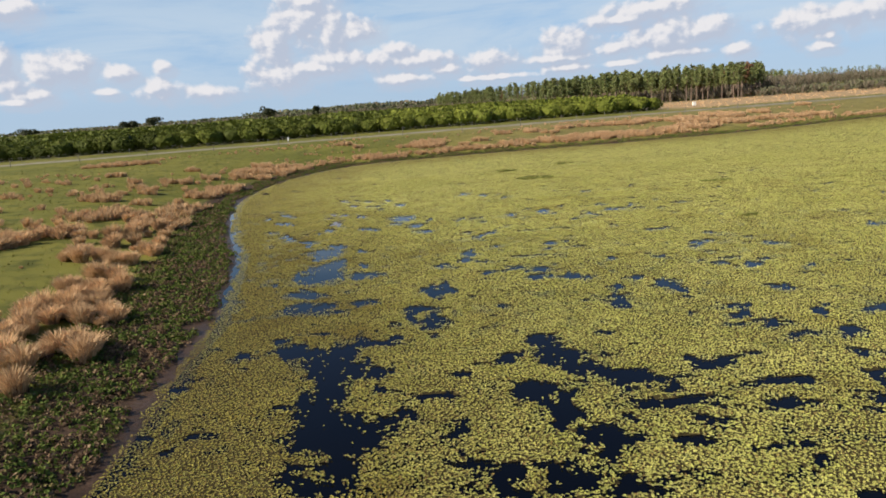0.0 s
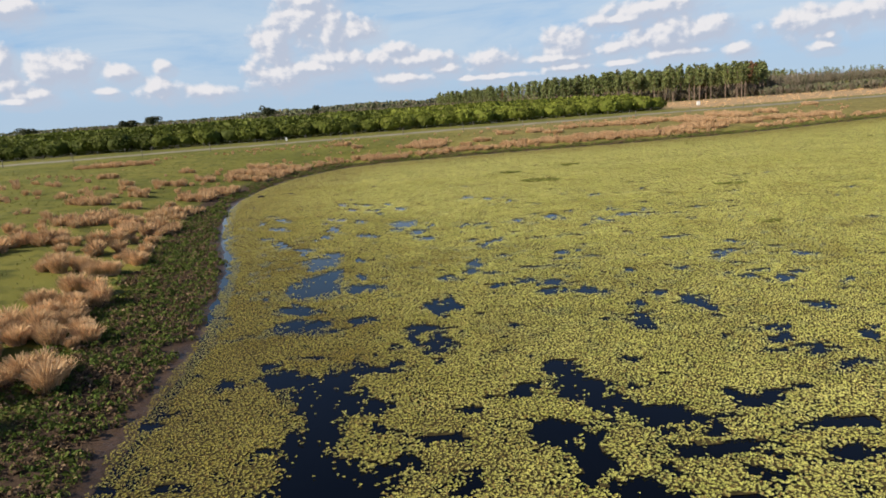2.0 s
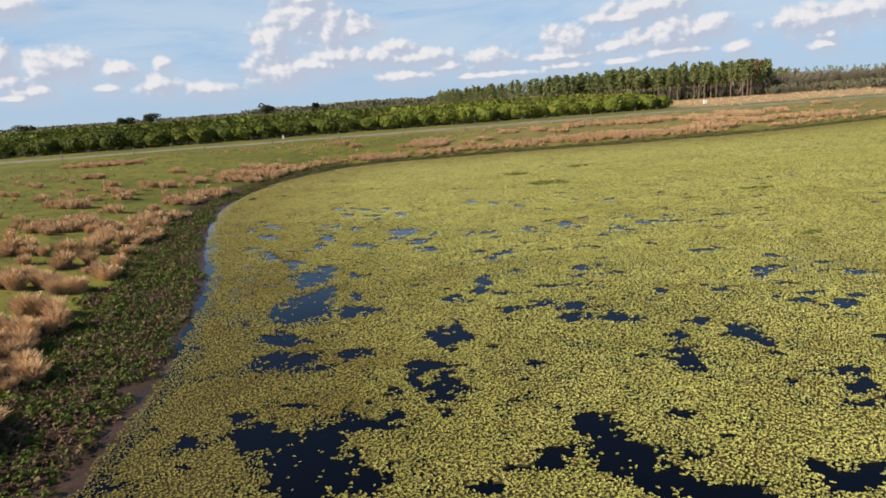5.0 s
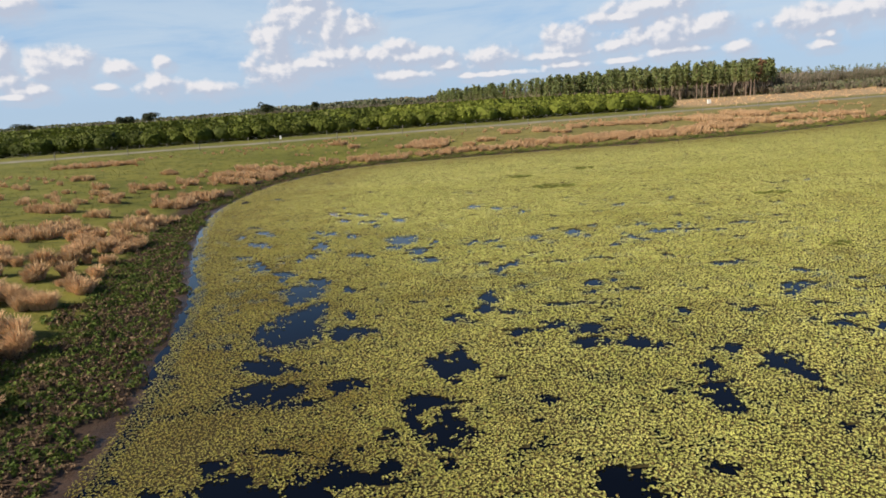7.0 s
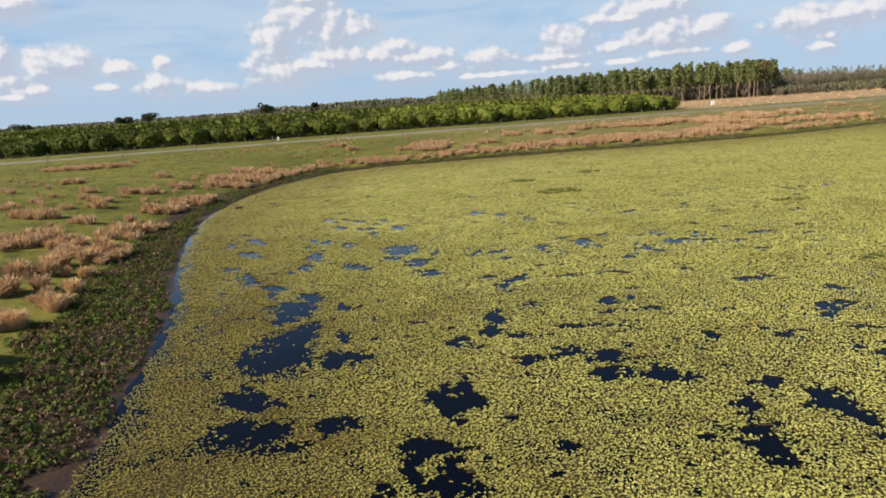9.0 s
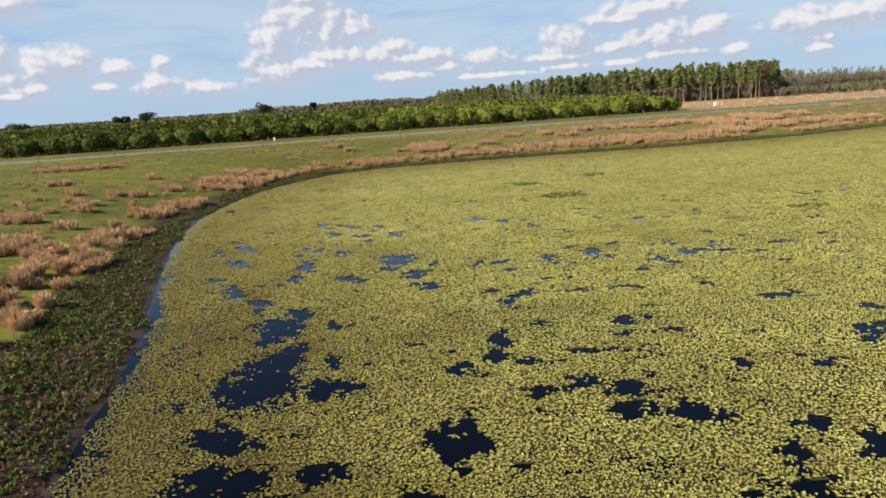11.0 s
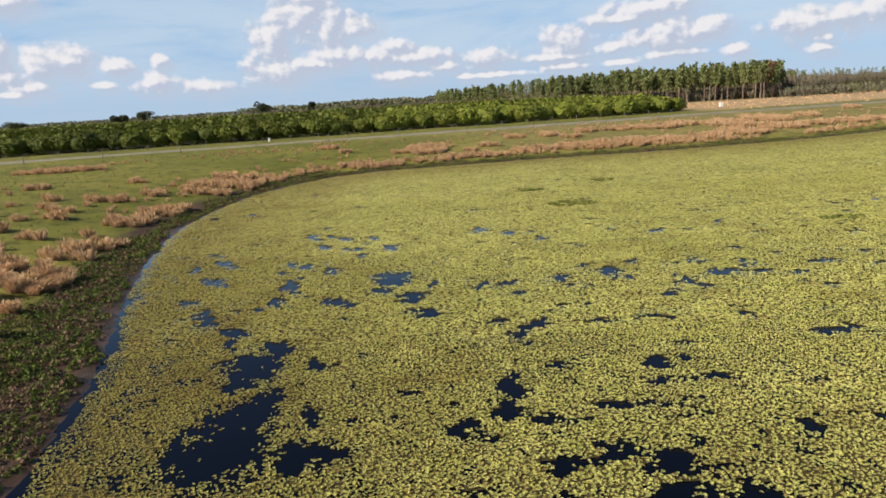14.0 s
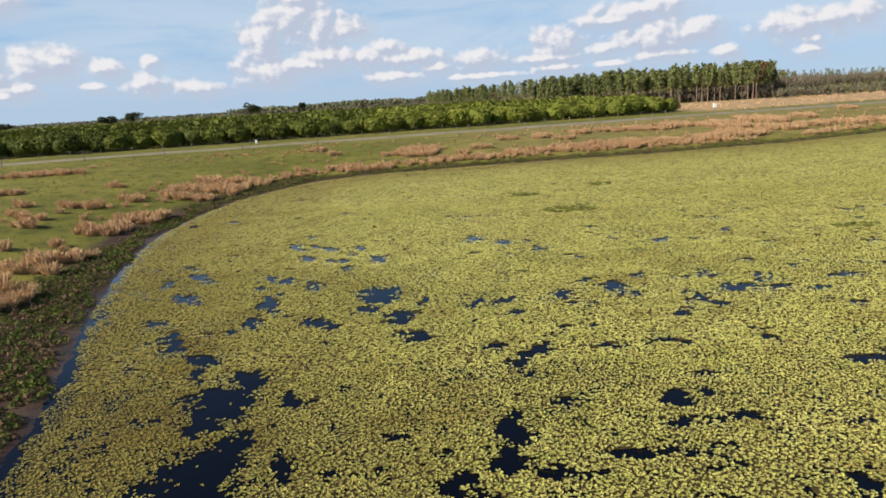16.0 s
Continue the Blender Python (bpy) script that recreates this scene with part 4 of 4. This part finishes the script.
def grove_fence():
    xs = np.arange(-140, 68, 6.0)
    ys = road_line(xs) + 11.5
    zs = land_height(xs, ys)
    top = holder("grove_fence", xs[0], ys[0], zs[0], "low wire fence in front of the citrus grove", "fence")
    me = mesh_from("post", *tube([(0, 0, -0.2), (0, 0, 1.2), (0, 0, 1.24)], [0.06, 0.055, 0.02], 7), POST, True)
    for x, y, z in zip(xs, ys, zs):
        part("post", me, top).location = (x - xs[0], y - ys[0], z - zs[0])
    for height in (0.5, 0.85, 1.15):
        line = [(x - xs[0], y - ys[0], z - zs[0] + height) for x, y, z in zip(xs, ys, zs)]
        part("wire", mesh_from("wire", *tube(line, [0.007] * len(line), 4), WIRE), top)


def marker_box(x, y, label, wide, tall):
    z = float(land_height(x, y)[0])
    top = holder("marker_post", x, y, z, label, "marker post")
    part("post", mesh_from("post", *tube([(0, 0, -0.2), (0, 0, tall * 0.6)], [0.06, 0.06], 8), POST), top)
    bm = bmesh.new()
    bmesh.ops.create_cube(bm, size=1.0)
    for v in bm.verts:
        v.co = Vector((v.co.x * wide, v.co.y * wide * 0.7, v.co.z * tall * 0.75 + tall * 0.62))
    bmesh.ops.bevel(bm, geom=bm.edges[:], offset=0.04, segments=2, affect="EDGES")
    me = bpy.data.meshes.new("box")
    bm.to_mesh(me)
    bm.free()
    me.materials.append(WHITE)
    part("box", me, top, "white painted box")


fence()
grove_fence()
marker_box(-36.0, 166.5, "white roadside box on a short post beside the grove", 0.42, 1.1)
marker_box(77.5, 201.0, "white box on a post at the grove's corner", 0.9, 1.5)

# ---- trees ----


def dome_leaves(count, rx, rz, z0, size, seed, lumps=9):
    """Leaves on and in a lumpy dome."""
    r = np.random.default_rng(seed)
    way = r.normal(size=(count, 3))
    way[:, 2] = np.abs(way[:, 2]) * 1.2 - 0.5
    way /= np.linalg.norm(way, axis=1, keepdims=True)
    knots = r.normal(size=(lumps, 3))
    knots /= np.linalg.norm(knots, axis=1, keepdims=True)
    lump = np.exp((way @ knots.T - 1) * 9).sum(1)
    depth = (0.74 + 0.26 * np.clip(lump, 0, 1.2)) * r.uniform(0.72, 1.05, count) ** 0.6
    p = way * depth[:, None] * (rx, rx, rz) + (0, 0, z0)
    return leaf_cards(p, way + r.normal(0, 0.45, (count, 3)), size * r.uniform(0.6, 1.3, count), seed + 1)


def core(rx, rz, z0, seed, sub=2):
    bm = bmesh.new()
    bmesh.ops.create_icosphere(bm, subdivisions=sub, radius=1.0)
    verts = np.array([v.co * (1 + 0.3 * noise.noise(v.co * 1.7 + Vector((seed, 0, 0)))) for v in bm.verts])
    tris = np.array([[v.index for v in f.verts] for f in bm.faces])
    bm.free()
    verts = verts * (rx, rx, rz) + (0, 0, z0)
    return verts, np.concatenate([tris, tris[:, 2:]], 1)


def as_tris(verts, quads):
    q = np.asarray(quads)
    t = np.concatenate([q[:, [0, 1, 2]], q[:, [0, 2, 3]]])
    return verts, t[(t[:, 0] != t[:, 1]) & (t[:, 1] != t[:, 2]) & (t[:, 0] != t[:, 2])]


def citrus_grove():
    crowns = []
    for k in range(5):
        crown = join([dome_leaves(380, 3.8, 2.6, 2.0, 0.50, 600 + 7 * k, 14), core(3.0, 2.0, 1.9, k)])
        stem = tube([(0, 0, -0.1), (0.05, 0, 0.5), (0.0, 0.05, 1.3), (0.1, 0, 2.2)], [0.17, 0.14, 0.13, 0.06], 8)
        limbs = [tube([(0, 0, 0.8), (0.5 * math.cos(a), 0.5 * math.sin(a), 1.4), (1.2 * math.cos(a), 1.2 * math.sin(a), 2.3)], [0.08, 0.06, 0.03], 5) for a in (0.4, 2.3, 4.4)]
        trunk = mesh_from("trunk", *join([stem] + limbs), TRUNK, True)
        # each crown twice: darker leaves, and a copy with sunlight painted in
        crowns.append((mesh_from("crown", *as_tris(*crown), CITRUS), mesh_from("crown", *as_tris(*crown), CITRUS_LIT), trunk))
    r = np.random.default_rng(620)
    stuff, count = [], 0
    thin = join([dome_leaves(50, 3.5, 2.7, 2.1, 1.2, 640), core(2.8, 2.1, 2.0, 9, 1)])
    places = []
    for row in range(34):
        base = 26.0 + row * 7.2
        for x in np.arange(-330, 70, 5.2):
            px = x + r.normal(0, 0.5) + (row % 2) * 2.5
            py = road_line(px) + base + r.normal(0, 0.5)
            if px > 67 or abs(px) > 0.76 * py + 12 and px < 0:
                continue
            if in_pines(px, py) or r.uniform() < 0.025:
                continue
            size = r.uniform(0.82, 1.12)
            if row < 4 and px > -0.72 * py - 8 and count < 290:
                z = float(land_height(px, py)[0])
                # trees east of this line get the leaves painted brighter for sunlight
                sunlit = px > -14 + 12 * math.sin(row * 2.1)
                ob = holder("citrus_tree", px, py, z, "citrus tree in a grove row, sunlight painted into its yellow-green leaves" if sunlit else "rounded dark green citrus tree in a grove row beside the road", "citrus tree", "citrus grove", r.uniform(0, 360), size)
                dull, lit_crown, t = crowns[int(r.integers(5))]
                part("crown", lit_crown if sunlit else dull, ob)
                part("trunk", t, ob)
                count += 1
            else:
                places.append((px, py, size))
    p = np.array(places)
    z = land_height(p[:, 0], p[:, 1])
    turn = r.uniform(0, 6.283, len(p))
    # the eastern rows again take the leaf colour with sunlight painted in
    for name, pick, material, label in (("grove_rows", p[:, 0] <= -14, CITRUS, "many further rows of green citrus trees"), ("young_grove_rows", p[:, 0] > -14, CITRUS_LIT, "further citrus rows with sunlight painted into their yellow-green leaves")):
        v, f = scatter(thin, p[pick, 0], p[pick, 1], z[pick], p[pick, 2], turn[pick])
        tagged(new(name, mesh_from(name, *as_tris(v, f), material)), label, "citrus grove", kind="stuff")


PINE_FRONT = [(4, 530), (9, 505), (38, 420), (50, 312), (75, 288), (128, 266)]


def in_pines(x, y):
    """The stand lies behind its front and left of a line running away from the pond."""
    xs, ys = [p[0] for p in PINE_FRONT], [p[1] for p in PINE_FRONT]
    if x < xs[0] or y > 620:
        return False
    front = float(np.interp(x, xs, ys))
    right = 128 + (y - 266) * 0.50
    return y > front and x < right


def pine_parts(seed, height, rich=1.0, boughs=True):
    r = np.random.default_rng(seed)
    bend = r.normal(0, 0.25, 2)
    heights = np.array([-0.2, 0.25, 0.5, 0.75, 0.97]) * height
    spine = [(bend[0] * (h / height) ** 2, bend[1] * (h / height) ** 2, h) for h in heights]
    stem = [tube(spine, [0.19, 0.15, 0.125, 0.09, 0.03], 7)]
    leaves_at, ways = [], []
    for i in range(int(24 * rich)):
        h = height * (0.44 + 0.54 * (i / (24 * rich)) ** 0.9) + r.normal(0, 0.25)
        reach = (2.0 - 1.6 * ((h / height - 0.44) / 0.56)) * r.uniform(0.35, 1.15)
        a = r.uniform(0, 6.283)
        k = (h / height) ** 2
        tip = np.array([bend[0] * k + reach * math.cos(a), bend[1] * k + reach * math.sin(a), h + 0.35 * reach])
        root = np.array([bend[0] * k, bend[1] * k, h - 0.2])
        if boughs:
            stem.append(tube([root, (root + tip) / 2 + (0, 0, 0.05), tip], [0.045, 0.03, 0.012], 3))
        for _ in range(2):
            c = root + (tip - root) * r.uniform(0.45, 1.0)
            m = int(9 * rich)
            leaves_at.append(c + r.normal(0, 0.36, (m, 3)) * (1, 1, 0.75))
            ways.append(r.normal(size=(m, 3)) + (0, 0, 0.5))
    at, way = np.concatenate(leaves_at), np.concatenate(ways)
    return join(stem), leaf_cards(at, way, 0.50 * r.uniform(0.6, 1.3, len(at)), seed + 1, 1.7)


def pine_stand():
    kinds = []
    for k in range(6):
        stem, crown = pine_parts(700 + k, 13.0)
        kinds.append((mesh_from("trunk", *stem, BARK, True), mesh_from("crown", *crown, RUST if k == 5 else NEEDLE)))
    r = np.random.default_rng(720)
    spots = []
    for gx in np.arange(-10, 330, 4.2):
        for gy in np.arange(255, 620, 4.2):
            x, y = gx + r.uniform(-1.6, 1.6), gy + r.uniform(-1.6, 1.6)
            if in_pines(x, y):
                xs, ys = [p[0] for p in PINE_FRONT], [p[1] for p in PINE_FRONT]
                inside = y - float(np.interp(x, xs, ys))
                inside = min(inside, (128 + (y - 266) * 0.5 - x) * 1.6 + 12)
                if inside < 75:
                    spots.append((inside + 0.12 * y, x, y))
    spots.sort()
    far = []
    for rank, (inside, x, y) in enumerate(spots):
        size = r.uniform(0.82, 1.12)
        if rank < 280:
            z = float(land_height(x, y)[0])
            rust = r.uniform() < 0.03
            ob = holder("pine_tree", x, y, z, "rusty brown dying pine among green ones" if rust else "tall slender pine with a bare trunk and green crown", "pine tree", "pine stand", r.uniform(0, 360), size)
            t, c = kinds[5] if rust else kinds[int(r.integers(5))]
            part("trunk", t, ob)
            part("crown", c, ob)
        else:
            far.append((x, y, size))
    p = np.array(far)
    z = land_height(p[:, 0], p[:, 1])
    for name, which, material, label in (("pine_trunks", 0, BARK, "bare trunks deep in the pine stand"), ("pine_crowns", 1, NEEDLE, "green crowns deep in the pine stand")):
        bits = []
        for k in range(3):
            shape = pine_parts(760 + k, 13.0, 0.42, False)[which]
            q = slice(k, None, 3)
            bits.append(scatter(shape, p[q, 0], p[q, 1], z[q], p[q, 2], np.linspace(0, 60, len(p[q]))))
        tagged(new(name, mesh_from(name, *join(bits), material)), label, "pine stand", kind="stuff")


def thicket(name, line, depth, height, count, size, material, seed, label, category, base=0.0):
    """A far belt of wood: leaf clumps heaped into an uneven crest."""
    r = np.random.default_rng(seed)
    line = np.array(line, float)
    leg = np.linalg.norm(np.diff(line, axis=0), axis=1)
    s = r.uniform(0, leg.sum(), count)
    at = np.concatenate([[0], np.cumsum(leg)])
    x = np.interp(s, at, line[:, 0])
    y = np.interp(s, at, line[:, 1]) + r.uniform(0, depth, count)
    crest = height * (0.55 + 0.6 * bumps(s, 0 * s, height * 2.2, seed, 4))
    z = LAND + base + r.uniform(0, 1, count) ** 0.7 * (crest - base)
    p = np.stack([x, y, z], -1)
    v, f = leaf_cards(p, r.normal(size=(count, 3)) + (-0.4, -0.8, 0.4), size * r.uniform(0.5, 1.4, count), seed + 1, 1.3)
    tagged(new(name, mesh_from(name, v, f, material)), label, category, kind="stuff")


def oak(x, y, height, wide, seed):
    r = np.random.default_rng(seed)
    z = float(land_height(x, y)[0])
    top = holder("oak_tree", x, y, z, "dark spreading evergreen oak standing above the grove", "oak tree", "oaks beyond the grove")
    stem = [tube([(0, 0, -0.3), (0.1, 0, height * 0.3), (0, 0.2, height * 0.6)], [0.7, 0.55, 0.3], 8)]
    bits = []
    for i in range(9):
        a, q = r.uniform(0, 6.283), r.uniform(0.2, 1.0)
        c = np.array([wide * 0.36 * q * math.cos(a), wide * 0.36 * q * math.sin(a), height * r.uniform(0.42, 0.80)])
        stem.append(tube([(0, 0, height * 0.3), c * (0.5, 0.5, 0.75), c], [0.3, 0.2, 0.06], 5))
        v, f = dome_leaves(150, wide * 0.25, height * 0.27, 0, 1.1, seed * 11 + i)
        bits.append((v + c, f))
    part("trunk", mesh_from("trunk", *join(stem), TRUNK, True), top)
    part("crown", mesh_from("crown", *join(bits), OAK), top)


def bare_trees(name, line, depth, count, height, seed, label):
    """A belt of leafless trees: a short trunk and a broom of twigs each."""
    r = np.random.default_rng(seed)
    line = np.array(line, float)
    leg = np.linalg.norm(np.diff(line, axis=0), axis=1)
    at, s = np.concatenate([[0], np.cumsum(leg)]), r.uniform(0, leg.sum(), count)
    x, y = np.interp(s, at, line[:, 0]) + r.normal(0, 1, count), np.interp(s, at, line[:, 1]) + r.uniform(0, depth, count)
    z = land_height(x, y)
    parts = []
    for k in range(4):
        twigs = tuft(46, height * 0.78, height * 0.42, 0.16, seed + k)
        shape = join([tube([(0, 0, -0.2), (0, 0, height * 0.5)], [0.22, 0.12], 5), (twigs[0] + (0, 0, height * 0.22), twigs[1])])
        q = slice(k, None, 4)
        parts.append(scatter(shape, x[q], y[q], z[q], r.uniform(0.6, 1.15, len(x[q])), r.uniform(0, 6.283, len(x[q]))))
    tagged(new(name, mesh_from(name, *join(parts), BRUSH)), label, "woods", kind="stuff")


def far_pines(name, line, depth, count, seed, label):
    r = np.random.default_rng(seed)
    line = np.array(line, float)
    leg = np.linalg.norm(np.diff(line, axis=0), axis=1)
    at, s = np.concatenate([[0], np.cumsum(leg)]), r.uniform(0, leg.sum(), count)
    x, y = np.interp(s, at, line[:, 0]), np.interp(s, at, line[:, 1]) + r.uniform(0, depth, count)
    z = land_height(x, y)
    v, f = scatter(pine_parts(seed, 12.0, 0.4, False)[1], x, y, z, r.uniform(0.75, 1.1, count), r.uniform(0, 6.283, count))
    tagged(new(name, mesh_from(name, v, f, NEEDLE)), label, "pine stand", kind="stuff")


citrus_grove()
pine_stand()
oak(-204, 850, 19.0, 22, 5)
oak(-345, 840, 16.0, 22, 6)
oak(-378, 850, 13.0, 20, 7)
oak(-485, 820, 12.5, 30, 8)
oak(-146, 850, 14.0, 12, 9)
thicket("far_woods", [(-3000, 2300), (-1500, 2500), (-300, 2600), (900, 2700)], 300, 13, 9000, 7.0, WOODS, 801, "low distant woods along the horizon", "woods")
thicket("grove_edge", [(-560, 640), (-250, 560), (-60, 500), (5, 470)], 120, 5.0, 5000, 2.4, CITRUS, 807, "last citrus rows merging into a green belt", "citrus grove")
bare_trees("bare_wood", [(-480, 900), (-330, 880), (-120, 860), (0, 760), (20, 620)], 60, 380, 8.0, 811, "grey-brown leafless wood beyond the grove")
thicket("green_wood", [(-280, 1000), (-100, 960), (40, 900)], 80, 14, 3500, 3.4, WOODS, 821, "green wood rising beyond the grove", "woods")
thicket("east_wood", [(150, 340), (240, 500), (330, 535), (480, 560)], 50, 6.0, 9000, 1.2, WOODS, 831, "mixed green undergrowth of the far wood", "woods")
thicket("east_shrubs", [(128, 264), (165, 256), (240, 272), (360, 310)], 26, 4.2, 6000, 0.7, WOODS, 837, "green shrubs along the far edge of the dry field", "shrubs")
bare_trees("east_bare_wood", [(150, 300), (250, 440), (330, 500), (500, 540)], 45, 420, 9.5, 835, "grey leafless trees at the edge of the far wood")
far_pines("east_pines", [(165, 330), (255, 480), (340, 530), (500, 560)], 50, 260, 836, "green pines in the far wood")
bare_trees("east_brush", [(126, 262), (165, 252), (240, 268), (360, 306)], 22, 420, 3.6, 841, "grey-brown brush along the edge of the dry field")
bare_trees("pine_brush", [(46, 420), (52, 318), (78, 292), (130, 270)], 34, 620, 5.0, 851, "grey-brown undergrowth below the pines")
